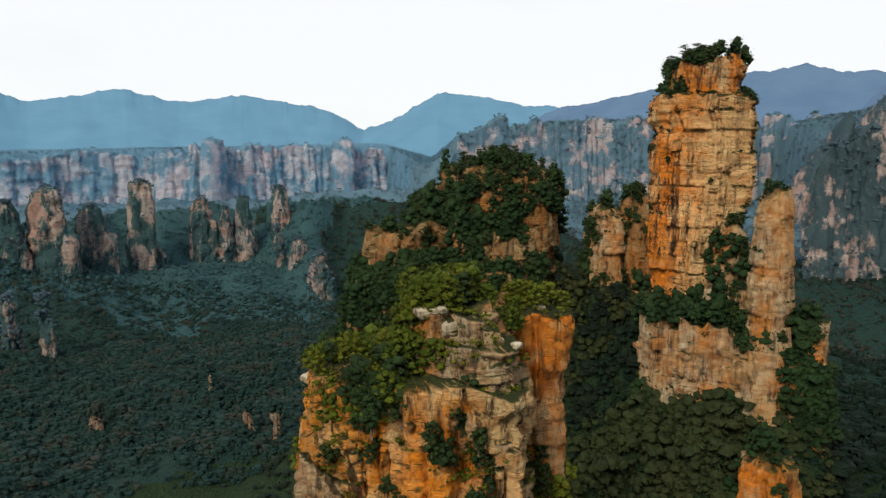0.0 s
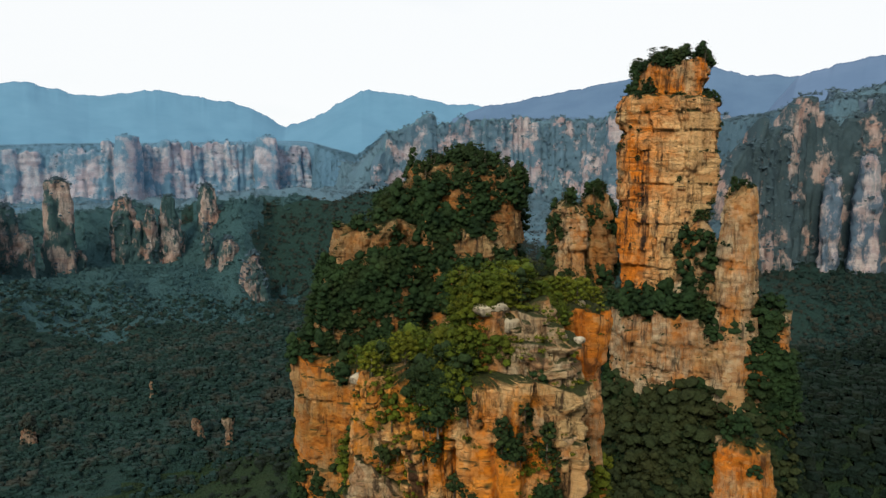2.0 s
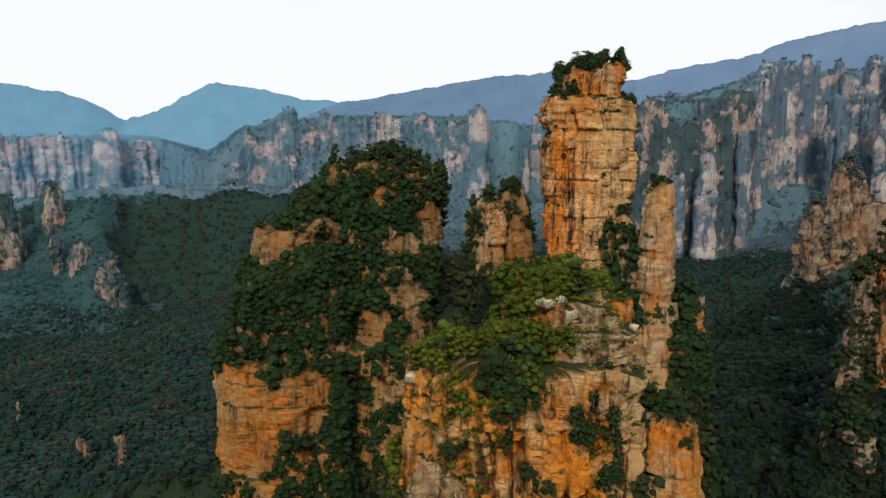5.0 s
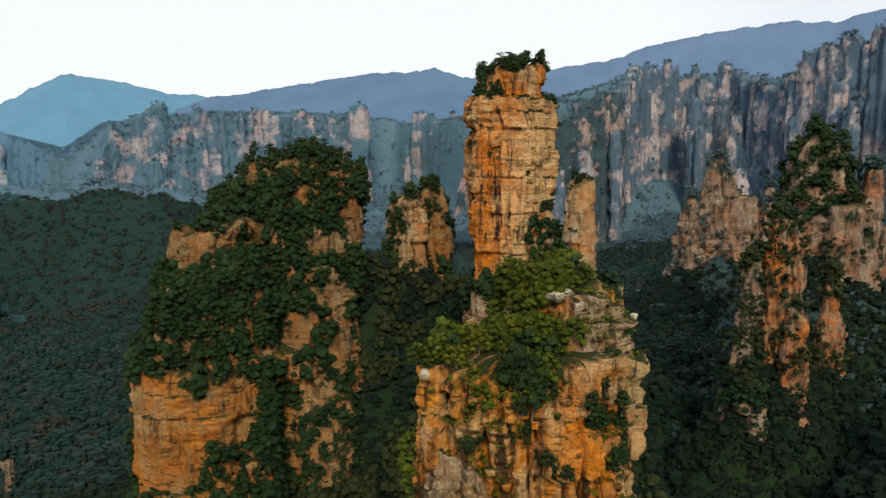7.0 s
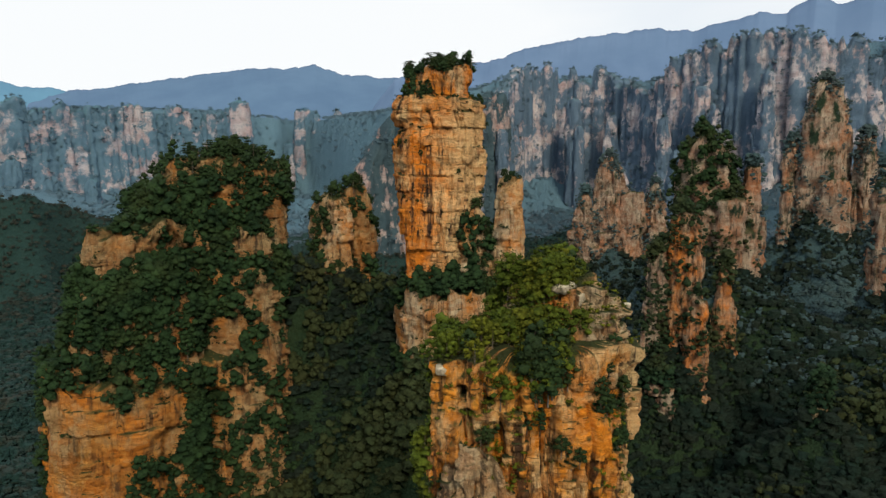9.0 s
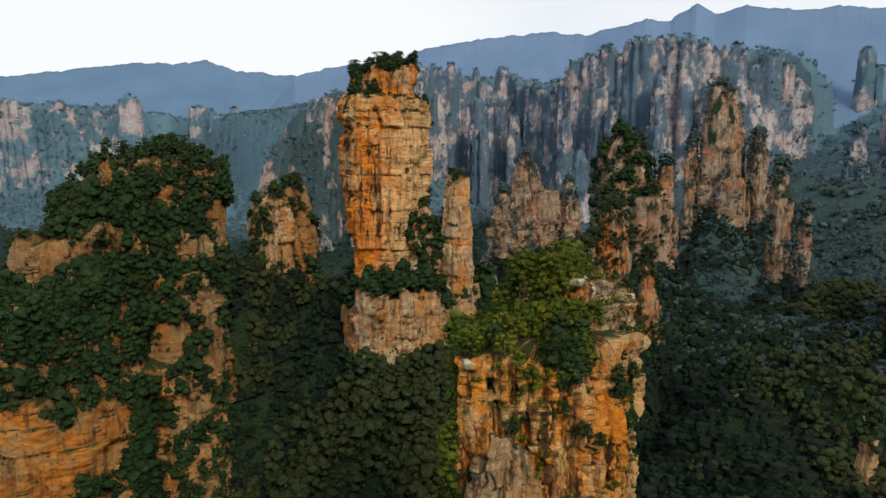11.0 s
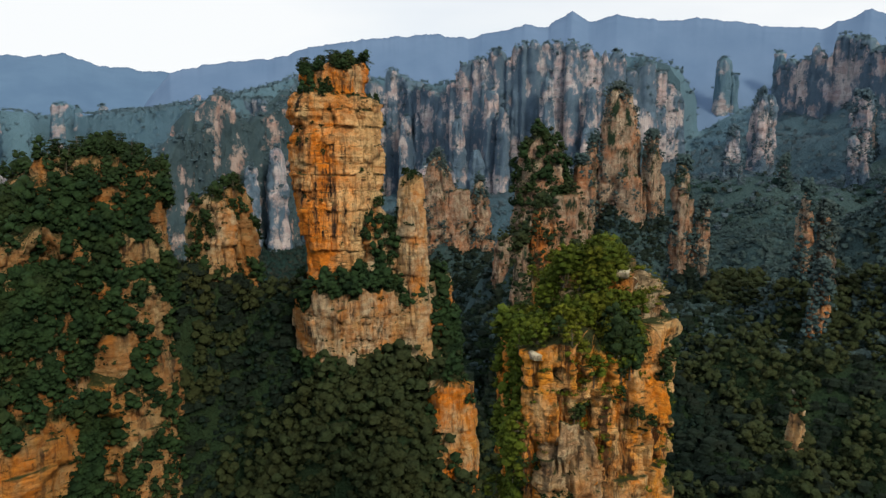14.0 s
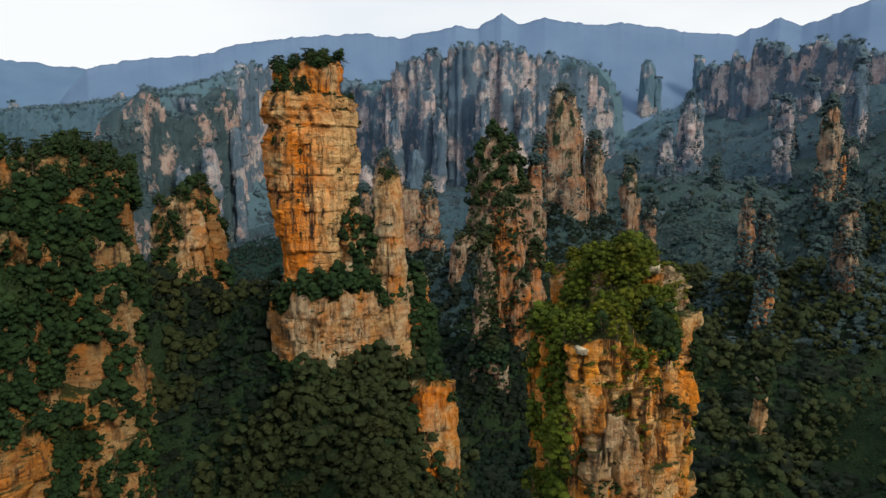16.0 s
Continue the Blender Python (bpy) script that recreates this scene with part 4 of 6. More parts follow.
SIDES = {}
RIGHT = [
    spire(284, 236, 120, 229, 17, 14, -60, ROCK_BACK, 51, "brown sandstone spire with a bushy wooded head", taper=0.85, dome=14),
    spire(201, 195, 90, 203, 7.5, 5.5, -60, ROCK_RUST, 52, "slender orange sandstone spire among woods", taper=0.45),
    spire(192, 204, 90, 186, 4.5, 4, 0, ROCK_BACK, 53, "brown rock pinnacle beside an orange spire", taper=0.5),
    spire(183, 197, 60, 139, 6.5, 5, -50, ROCK_BACK, 54, "low brown rock pinnacle in the woods", taper=0.25),
    spire(226, 190, 100, 178, 4.5, 4, 0, ROCK_RUST, 55, "small orange rock pinnacle in the woods", taper=0.5),
    spire(454, 245, 110, 280, 14, 11, -60, ROCK_BACK, 56, "tall grey-brown sandstone spire with a wooded tip", taper=0.5, dome=6),
    spire(446, 262, 110, 240, 7, 6, 0, ROCK_BACK, 57, "narrow pale sandstone spire", taper=0.4),
    spire(470, 218, 120, 245, 8, 7, 0, ROCK_BACK, 58, "narrow pale sandstone spire", taper=0.4),
    spire(342, 163, 110, 223, 5, 4.5, 0, ROCK_BACK, 59, "thin grey sandstone needle among woods", taper=0.45),
    spire(349, 152, 110, 196, 4, 4, 0, ROCK_BACK, 60, "short grey sandstone needle", taper=0.4),
    spire(312, 79, 120, 197, 4.5, 4.5, 0, ROCK_BACK, 61, "thin reddish sandstone needle on a wooded rib", taper=0.5),
    spire(310, 90, 130, 208, 5, 4, 0, ROCK_BACK, 62, "thin reddish sandstone needle on a wooded rib", taper=0.4),
    spire(276, 78, 90, 170, 5.5, 4.5, 0, ROCK_RUST, 63, "orange sandstone needle rising from woods", taper=0.5),
    spire(145, 74.5, 85, 148.5, 3.6, 3.0, 0, ROCK_BUFF, 64, "pale rock pinnacle in a dark wood", taper=0.6, dome=1.0),
    spire(204, 133, 100, 141, 3.6, 3.0, 0, ROCK_BUFF, 65, "pale rock pinnacle in a dark wood", taper=0.6, dome=1.0),
    spire(371, 366, 90, 222, 15, 10, -40, ROCK_BACK, 66, "dark ribbed sandstone crag", taper=0.45, dome=11, rough=1.4),
    spire(356, 381, 90, 195, 10, 8, -40, ROCK_BACK, 67, "dark ribbed sandstone crag", taper=0.45, dome=11, rough=1.4),
    spire(390, 340, 100, 200, 9, 8, -40, ROCK_BACK, 68, "dark ribbed sandstone crag", taper=0.45, dome=11, rough=1.4),
    spire(296, 216, 110, 224, 7, 5, 0, ROCK_BACK, 69, "slim brown sandstone spire", taper=0.5),
    spire(433, 45, 150, 262, 9, 7, 0, ROCK_BACK, 71, "reddish rock rib on the wooded hillside", taper=0.5),
    spire(303, 40, 120, 197, 6, 5, 0, ROCK_BACK, 72, "reddish rock rib on the wooded hillside", taper=0.5),
    spire(756, 178, 190, 300, 9, 8, 0, ROCK_HAZE_MID, 73, "haze-greyed rock column on the wooded hillside", taper=0.5, ns=44, nz=44),
    spire(634, 76, 180, 281, 9, 8, 0, ROCK_HAZE_MID, 74, "haze-greyed rock column on the wooded hillside", taper=0.5, ns=44, nz=44),
    spire(673, 15, 200, 318, 11, 9, 0, ROCK_HAZE_MID, 75, "reddish rock column on the wooded hillside", taper=0.5, ns=44, nz=44),
    spire(597, 33, 150, 258, 7, 6, 0, ROCK_HAZE_PINK, 76, "reddish rock rib on a wooded hillside", taper=0.6, ns=50, nz=60),
    spire(606, 22, 150, 238, 6, 6, 30, ROCK_HAZE_PINK, 77, "reddish rock rib on a wooded hillside", taper=0.7, ns=50, nz=60),
    spire(690, 70, 180, 276, 7, 6, 0, ROCK_HAZE_PINK, 78, "slim haze-greyed pink rock column on a wooded hillside", taper=0.5, ns=44, nz=50),
    spire(470, 34, 140, 228, 5, 5, 0, ROCK_RUST, 79, "rust-red rock rib on a wooded hillside", taper=0.6),
    spire(407, 30, 130, 203, 5.5, 5, 0, ROCK_RUST, 180, "rust-red rock rib on a wooded hillside", taper=0.7),
    spire(576, 129, 160, 224, 5, 4, 0, ROCK_HAZE_PINK, 181, "small haze-paled outcrop on a wooded hillside", taper=0.5, ns=44, nz=44),
    spire(875, 192, 200, 288, 10, 7, 40, ROCK_HAZE_MID, 182, "haze-paled rock column before the cliff", taper=0.5, ns=44, nz=44),
    spire(900, 90, 220, 304, 9, 7, 0, ROCK_HAZE_MID, 183, "haze-paled rock column on the upper hillside", taper=0.6, ns=44, nz=44),
    spire(818, 52, 220, 318, 10, 8, 0, ROCK_HAZE_MID, 184, "reddish rock column on the upper hillside", taper=0.6, ns=44, nz=44),
    spire(-110, 378, 40, 88, 3.2, 2.6, 0, ROCK_BACK, 185, "low pale outcrop in the dark valley wood", taper=0.7, ns=40, nz=44, sides=2),
    spire(-91, 365, 40, 94, 2.6, 2.4, 0, ROCK_BACK, 186, "low pale outcrop in the dark valley wood", taper=0.7, ns=40, nz=44, sides=1),
    spire(-153, 444, 50, 93, 2.4, 2.0, 0, ROCK_BACK, 187, "slim pale outcrop in the dark valley wood", taper=0.5, ns=36, nz=40, sides=1),
    spire(-211, 402, 40, 80, 3.4, 2.6, 0, ROCK_BACK, 188, "brown outcrop in the dark valley wood", taper=0.6, ns=36, nz=40, sides=1),
    spire(629, 187, 190, 254, 8, 7, 0, ROCK_HAZE_MID, 70, "haze-greyed sandstone needle with a wooded tip", taper=0.5, ns=60, nz=60),
]
LEFT = [spire(x, y, z0 - 60, z1, r, r * 0.8, 20, ROCK_HAZE_PINK, 80 + i, "haze-greyed pink sandstone spire over a wooded valley", ns=44, nz=46, sides=1, taper=tp, rough=1.4, bed=3.0, dome=6)
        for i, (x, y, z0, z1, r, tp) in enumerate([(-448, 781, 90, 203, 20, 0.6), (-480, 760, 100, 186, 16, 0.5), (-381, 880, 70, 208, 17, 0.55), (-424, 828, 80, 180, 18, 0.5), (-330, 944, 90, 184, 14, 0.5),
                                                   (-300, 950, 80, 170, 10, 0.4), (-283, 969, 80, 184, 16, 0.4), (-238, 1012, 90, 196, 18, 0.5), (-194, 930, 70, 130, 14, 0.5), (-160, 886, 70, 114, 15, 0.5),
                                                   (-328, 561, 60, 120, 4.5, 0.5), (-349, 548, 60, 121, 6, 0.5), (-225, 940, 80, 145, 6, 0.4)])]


# ---- cliff lines in the distance ----
def cliff(name, line, mat, seed, label, width, along=2.6, rows=56, broken=30):
    """A jointed rock wall along line, (x, y, rim, foot): columns of uneven girth and height, gullies between them, ledges, a broken rim."""
    rnd = np.random.RandomState(seed)
    px, py, pt, pf = (np.array(c, float) for c in zip(*line))
    run = np.concatenate([[0], np.cumsum(np.hypot(np.diff(px), np.diff(py)))])
    s = np.arange(0, run[-1], along)
    ease = lambda v: np.convolve(np.pad(np.interp(s, run, v), 8, mode="edge"), np.ones(17) / 17, "valid")
    x, y, top, foot = ease(px), ease(py), ease(pt), ease(pf) - 110
    tx, ty = np.gradient(x), np.gradient(y)
    nx, ny = ty, -tx
    flip = np.where(nx * (CX - x) + ny * (CY - y) > 0, 1, -1)
    q = flip / (np.hypot(nx, ny) + 1e-9)
    nx, ny = nx * q, ny * q
    edges = np.cumsum(np.clip(rnd.lognormal(math.log(width), 0.5, int(run[-1] / width * 2.5) + 8), width * 0.35, width * 2.6)) - width
    k = np.clip(np.searchsorted(edges, s), 1, len(edges) - 1)
    lo, hi = edges[k - 1], edges[k]
    u = np.clip((s - lo) / (hi - lo), 0, 1) * 2 - 1
    n = len(edges)
    bulge, cut, step, slim = rnd.uniform(-1, 1, n), rnd.uniform(0, 1, n) ** 1.6, rnd.uniform(0.25, 0.85, n), rnd.uniform(0.2, 1, n)
    rim = top + 4 - broken * cut[k] - 9 * np.abs(u) ** 3 + 4 * fbm(s / 9, s * 0, s * 0, seed, 3) - 70 * np.exp(-s / 14) - 70 * np.exp(-(run[-1] - s) / 14)
    f = np.linspace(0, 1, rows)[:, None]
    Z = foot[None] + (rim - foot)[None] * f
    S = np.broadcast_to(s, Z.shape)
    d = width * (0.34 * bulge[k] + 0.4 * np.sqrt(1 - 0.97 * u ** 2) - 0.45)[None] * (1.15 - 0.25 * f)
    d = d + width * 0.35 * slim[k][None] * np.clip((step[k][None] - f) * 9, 0, 1) + width * 0.9 * (1 - f) ** 2
    lump = np.floor(Z / 11 + lattice(k, k * 0, k * 0, seed)[None] * 5)
    d = d + 0.16 * width * (lattice(np.broadcast_to(k, Z.shape), lump.astype(np.int64), lump.astype(np.int64) * 0, seed + 5) - 0.5)
    d = d + 0.14 * width * fbm(S / (0.3 * width), Z / 40, Z * 0, seed + 7, 3) + 1.3 * fbm(S / 5, Z / 4, Z * 0, seed + 9, 3)
    X, Y = x[None] + nx[None] * d, y[None] + ny[None] * d
    grid = [np.stack([X, Y, Z], 2)]
    for j, back in enumerate((0.35, 0.9, 2.0)):
        g = grid[0][-1].copy()
        g[:, 0] -= nx * width * back
        g[:, 1] -= ny * width * back
        g[:, 2] += np.array([2.0, 2.0, -14.0])[j] + 2 * fbm(s / 7, s * 0 + j, s * 0, seed + 11, 3)
        grid.append(g[None])
    grid = np.concatenate(grid, 0)
    ns = len(s)
    i = np.arange(grid.shape[0] - 1)[:, None] * ns
    a = i + np.arange(ns - 1)[None, :]
    quads = np.stack([a, a + 1, a + 1 + ns, a + ns], 2).reshape(-1, 4)
    nor = np.cross(np.gradient(grid, axis=1), np.gradient(grid, axis=0))
    nor /= np.linalg.norm(nor, axis=2)[:, :, None] + 1e-9
    if np.mean(nor[:rows, :, 0] * nx + nor[:rows, :, 1] * ny) < 0:
        nor, quads = -nor, quads[:, ::-1]
    owner = thing(name, (x[0], y[0], foot[0]), label, "cliff", "cliffs")
    verts = grid.reshape(-1, 3)
    ob = piece("rock_face", mesh_from("rock_face", verts - np.array(owner.location), quads), mat, owner)
    SPOTS.append((verts, nor.reshape(-1, 3), ob))
    return len(SPOTS) - 1


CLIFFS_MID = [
    cliff("cliff", [(407, 787, 245, 150), (488, 809, 290, 114), (554, 836, 318, 93), (605, 824, 300, 90), (671, 822, 318, 93), (709, 863, 332, 124), (780, 900, 350, 124)], ROCK_HAZE_DUSK, 3, "haze-greyed pink ribbed cliff above dark woods", 17),
    cliff("cliff", [(735, 875, 335, 124), (800, 915, 360, 124), (865, 955, 400, 119), (920, 921, 398, 109), (955, 840, 390, 113), (928, 765, 366, 123), (899, 695, 355, 171), (884, 621, 385, 174)], ROCK_HAZE_MID, 4, "tall haze-greyed pink ribbed cliff of joined columns", 16),
    cliff("cliff", [(905, 735, 352, 150), (893, 690, 365, 171), (884, 630, 385, 174), (891, 543, 405, 184), (913, 468, 405, 212), (943, 415, 385, 229), (985, 383, 380, 256), (1060, 330, 360, 270)], ROCK_HAZE_MID, 14, "tall haze-greyed pink ribbed cliff with wooded gullies", 16),
    cliff("cliff", [(1150, 230, 380, 300), (1059, 160, 388, 296), (1051, 105, 405, 302), (982, 59, 388, 199), (923, 12, 378, 193), (870, -40, 345, 188), (800, -120, 330, 180)], ROCK_HAZE_MID, 5, "reddish ribbed cliff over a wooded hillside", 13),
    cliff("cliff", [(690, 1150, 320, 160), (740, 1135, 340, 160), (772, 1138, 352, 100), (765, 1011, 330, 90), (729, 907, 318, 80)], ROCK_HAZE_MID, 6, "haze-greyed pink cliff far behind the tower", 18)]
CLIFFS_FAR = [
    cliff("far_cliff", [(-45, 1425, 200, 171), (20, 1440, 205, 171)], ROCK_HAZE_SLATE, 7, "haze-paled rock knob in far woods", 18, 3.5, 24),
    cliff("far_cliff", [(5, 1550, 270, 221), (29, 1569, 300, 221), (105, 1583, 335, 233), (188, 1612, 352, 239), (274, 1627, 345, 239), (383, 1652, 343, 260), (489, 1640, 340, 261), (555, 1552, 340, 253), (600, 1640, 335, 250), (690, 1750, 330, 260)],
          ROCK_HAZE_SLATE, 8, "haze-paled pink cliff under a wooded plateau", 20, 3.5, 40),
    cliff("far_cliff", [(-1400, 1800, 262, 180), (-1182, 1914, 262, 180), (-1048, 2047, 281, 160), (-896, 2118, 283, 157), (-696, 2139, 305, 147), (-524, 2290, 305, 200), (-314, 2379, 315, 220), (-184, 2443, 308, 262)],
          ROCK_HAZE_FAR, 9, "haze-tinted blue-grey cliff band across the far hills", 30, 5.0, 36)]
PINNACLES = [spire(x, y, z0, z1, r, r * 0.8, 30 * i, ROCK_HAZE_MID, 130 + i, "haze-greyed pink rock column standing before the cliff", ns=36, nz=36, sides=1, taper=tp, rough=1.3, bed=4.0, dome=5)
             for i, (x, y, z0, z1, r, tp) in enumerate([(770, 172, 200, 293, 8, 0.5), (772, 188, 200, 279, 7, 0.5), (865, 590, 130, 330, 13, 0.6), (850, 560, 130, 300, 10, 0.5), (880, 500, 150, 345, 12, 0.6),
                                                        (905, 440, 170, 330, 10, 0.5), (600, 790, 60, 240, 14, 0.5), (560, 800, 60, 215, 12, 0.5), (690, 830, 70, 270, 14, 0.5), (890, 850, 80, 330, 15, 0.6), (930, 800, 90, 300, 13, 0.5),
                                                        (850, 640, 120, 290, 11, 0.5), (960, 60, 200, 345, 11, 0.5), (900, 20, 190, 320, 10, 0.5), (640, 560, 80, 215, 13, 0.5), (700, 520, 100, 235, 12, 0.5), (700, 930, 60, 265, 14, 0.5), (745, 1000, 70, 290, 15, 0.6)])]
FAR_TOWERS = [spire(x, y, z0 - 130, z1, r, r, 0, ROCK_HAZE_FAR if y > 2000 else ROCK_HAZE_SLATE, 160 + i, "haze-paled rock tower in far woods", name="far_rock_tower", sides=0, ns=30, nz=34, taper=0.6, rough=1.6, bed=5.0, dome=6)
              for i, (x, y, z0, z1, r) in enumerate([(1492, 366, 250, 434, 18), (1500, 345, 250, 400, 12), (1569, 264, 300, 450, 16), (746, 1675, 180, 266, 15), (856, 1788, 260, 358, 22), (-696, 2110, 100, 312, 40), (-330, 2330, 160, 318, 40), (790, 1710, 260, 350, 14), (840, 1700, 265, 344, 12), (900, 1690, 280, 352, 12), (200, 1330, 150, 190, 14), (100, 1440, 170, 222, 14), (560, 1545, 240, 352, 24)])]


# ---- trees ----
def tube(points, radii, sides=6):
    """A tapered limb along points."""
    verts, quads = [], []
    for i, (p, r) in enumerate(zip(points, radii)):
        d = Vector(points[min(i + 1, len(points) - 1)]) - Vector(points[max(i - 1, 0)])
        q = d.to_track_quat("Z", "Y")
        for k in range(sides):
            a = math.tau * k / sides
            verts.append(Vector(p) + q @ Vector((r * math.cos(a), r * math.sin(a), 0)))
    for i in range(len(points) - 1):
        for k in range(sides):
            a, b = i * sides + k, i * sides + (k + 1) % sides
            quads.append((a, b, b + sides, a + sides))
    return [tuple(v) for v in verts], quads


def sprays(centres, radii, per, size, rnd, squash=0.75, droop=0.2, lift=0.5):
    """Leaf sprays, small pointed blades set over the shells of clumps."""
    c = np.repeat(np.asarray(centres, float), per, axis=0)
    r = np.repeat(np.asarray(radii, float), per)
    n = len(c)
    d = rnd.normal(size=(n, 3))
    d[:, 2] = np.abs(d[:, 2]) * 0.9 - 0.35
    d /= np.linalg.norm(d, axis=1)[:, None]
    at = c + d * (r * rnd.uniform(0.45, 1.4, n))[:, None] * np.array([1, 1, squash])
    u = np.cross(d, rnd.normal(size=(n, 3)))
    u /= np.linalg.norm(u, axis=1)[:, None] + 1e-9
    v = np.cross(d, u) + d * rnd.uniform(-1.0, 1.0, n)[:, None]
    v[:, 2] -= droop
    w = size * rnd.uniform(0.6, 1.3, n)[:, None]
    verts = np.stack([at - u * w * 0.55, at - v * w * 0.42 + d * w * 0.12, at + u * w * 0.55, at + v * w * 0.42 + d * w * 0.12], 1).reshape(-1, 3)
    soft = d + 0.35 * rnd.normal(size=(n, 3)) + np.array([0, 0, lift])
    soft /= np.linalg.norm(soft, axis=1)[:, None]
    return verts, np.arange(n * 4).reshape(-1, 4), np.repeat(soft, 4, axis=0)


def unit_ball(n):
    """The corners and faces of a ball of 6 n n four-sided faces."""
    g = np.linspace(-1, 1, n + 1)
    verts, quads, seen = [], [], {}

    def corner(p):
        key = tuple(round(c, 3) for c in p)
        if key not in seen:
            seen[key] = len(verts)
            q = np.array(p, float)
            verts.append(q / np.linalg.norm(q))
        return seen[key]

    for axis in range(3):
        for side in (-1, 1):
            for i in range(n):
                for j in range(n):
                    ring = []
                    for a, b in ((g[i], g[j]), (g[i + 1], g[j]), (g[i + 1], g[j + 1]), (g[i], g[j + 1])):
                        p = [0, 0, 0]
                        p[axis], p[(axis + 1) % 3], p[(axis + 2) % 3] = side, a, b
                        ring.append(corner(p))
                    quads.append(ring if side > 0 else ring[::-1])
    return np.array(verts), np.array(quads)


def twelve_ball():
    """A rough ball of twelve rhombs."""
    verts = [(x, y, z) for x in (-1, 1) for y in (-1, 1) for z in (-1, 1)]
    tips = [(2, 0, 0), (-2, 0, 0), (0, 2, 0), (0, -2, 0), (0, 0, 2), (0, 0, -2)]
    quads = []
    for i in range(6):
        for j in range(i + 1, 6):
            a, b = np.array(tips[i]), np.array(tips[j])
            if (a * b).any() or not (a + b).any():
                continue
            c, d = [k for k, v in enumerate(verts) if np.dot(v, a) > 0 and np.dot(v, b) > 0]
            ring = [8 + i, c, 8 + j, d]
            p = np.array((verts + tips))[ring]
            quads.append(ring if np.dot(np.cross(p[1] - p[0], p[3] - p[0]), p[0]) > 0 else ring[::-1])
    v = np.array(verts + tips, float)
    return v / np.linalg.norm(v, axis=1)[:, None], np.array(quads)


BALLS = {0: unit_ball(1), 1: twelve_ball(), 2: unit_ball(2)}


def leafage(centres, radii, n, per, size, rnd, squash=0.8, droop=0.2, heart=0.6, lift=0.5):
    """Clumps of leaves: a dense lobed heart, and sprays that break its outline. Corners, faces and soft normals."""
    bv, bq = BALLS[n]
    verts, quads, soft, base = [], [], [], 0
    for c, r in zip(centres, radii):
        lump = rnd.uniform(0.6, 1.15, len(bv))[:, None]
        verts.append(np.array(c) + bv * lump * r * heart * np.array([1, 1, squash]))
        quads.append(bq + base)
        out = bv / np.array([1, 1, squash]) + 0.25 * rnd.normal(size=bv.shape) + np.array([0, 0, lift])
        soft.append(out / np.linalg.norm(out, axis=1)[:, None])
        base += len(bv)
    sv, sq, sn = sprays(centres, radii, per, size, rnd, squash, droop, lift)
    return np.concatenate(verts + [sv]), np.concatenate(quads + [sq + base]), np.concatenate(soft + [sn])


def broadleaf(seed, tall, wide, clumps, n, per, size, bare=0.3, heart=0.6, lift=0.5, plump=1.0):
    """Trunk with limbs, and a crown of clumps at the limbs' ends."""
    rnd = np.random.RandomState(seed)
    verts, quads = tube([(0, 0, -1.2), (0.1, 0, tall * 0.25), (rnd.uniform(-0.4, 0.4), rnd.uniform(-0.4, 0.4), tall * 0.7)], [0.2, 0.15, 0.06])
    centres, radii = [], []
    for k in range(clumps):
        a, h = k * 2.4 + rnd.uniform(-0.4, 0.4), bare + (1 - bare) * ((k + rnd.uniform(0.2, 0.8)) / clumps)
        reach = wide * (0.42 if clumps > 4 else 0.5) / plump * math.sqrt(max(0.03, 1 - ((h - 0.5) / 0.52) ** 2)) * rnd.uniform(0.6, 1.0)
        tip = (reach * math.cos(a), reach * math.sin(a), tall * h * 0.88)
        centres.append(tip)
        radii.append(wide * rnd.uniform(0.12, 0.25) * (1.0 if clumps > 8 else 1.25 if clumps > 4 else 2.4 - 0.3 * clumps) * plump)
        if k < 7:
            v, q = tube([(0, 0, tall * h * 0.45), (tip[0] * 0.5, tip[1] * 0.5, tall * h * 0.6), tip], [0.08, 0.05, 0.02], 4)
            quads += [tuple(i + len(verts) for i in f) for f in q]
            verts += v
    return (verts, quads), leafage(centres, radii, n, per, size, rnd, 0.75, heart=heart, lift=lift)


def pine(seed, tall, wide, tiers, n, per, size):
    """Bare leaning trunk, with flat plates of needles on level boughs."""
    rnd = np.random.RandomState(seed)
    lean = rnd.uniform(-0.12, 0.12, 2) * tall
    verts, quads = tube([(0, 0, -1.2), (lean[0] * 0.3, lean[1] * 0.3, tall * 0.5), (lean[0], lean[1], tall)], [0.17, 0.12, 0.04])
    centres, radii = [], []
    for k in range(tiers):
        h = 0.4 + 0.6 * (k + rnd.uniform(0, 0.6)) / tiers
        for j in range(3):
            a = rnd.uniform(0, math.tau)
            reach = wide * 0.5 * (1.15 - 0.75 * (h - 0.4)) * rnd.uniform(0.3, 1.0)
            tip = (lean[0] * h + reach * math.cos(a), lean[1] * h + reach * math.sin(a), tall * h)
            centres.append(tip)
            radii.append(wide * rnd.uniform(0.15, 0.24))
            v, q = tube([(lean[0] * h, lean[1] * h, tall * h - 0.3), tip], [0.06, 0.02], 4)
            quads += [tuple(i + len(verts) for i in f) for f in q]
            verts += v
    return (verts, quads), leafage(centres, radii, n, per, size, rnd, 0.38, 0.0)


def shrub(seed, wide, clumps, n, per, size):
    rnd = np.random.RandomState(seed)
    centres = [(rnd.uniform(-1, 1) * wide * 0.35, rnd.uniform(-1, 1) * wide * 0.35, wide * rnd.uniform(0.05, 0.35)) for _ in range(clumps)]
    return leafage(centres, [wide * rnd.uniform(0.2, 0.32) for _ in range(clumps)], n, per, size, rnd, 0.8)


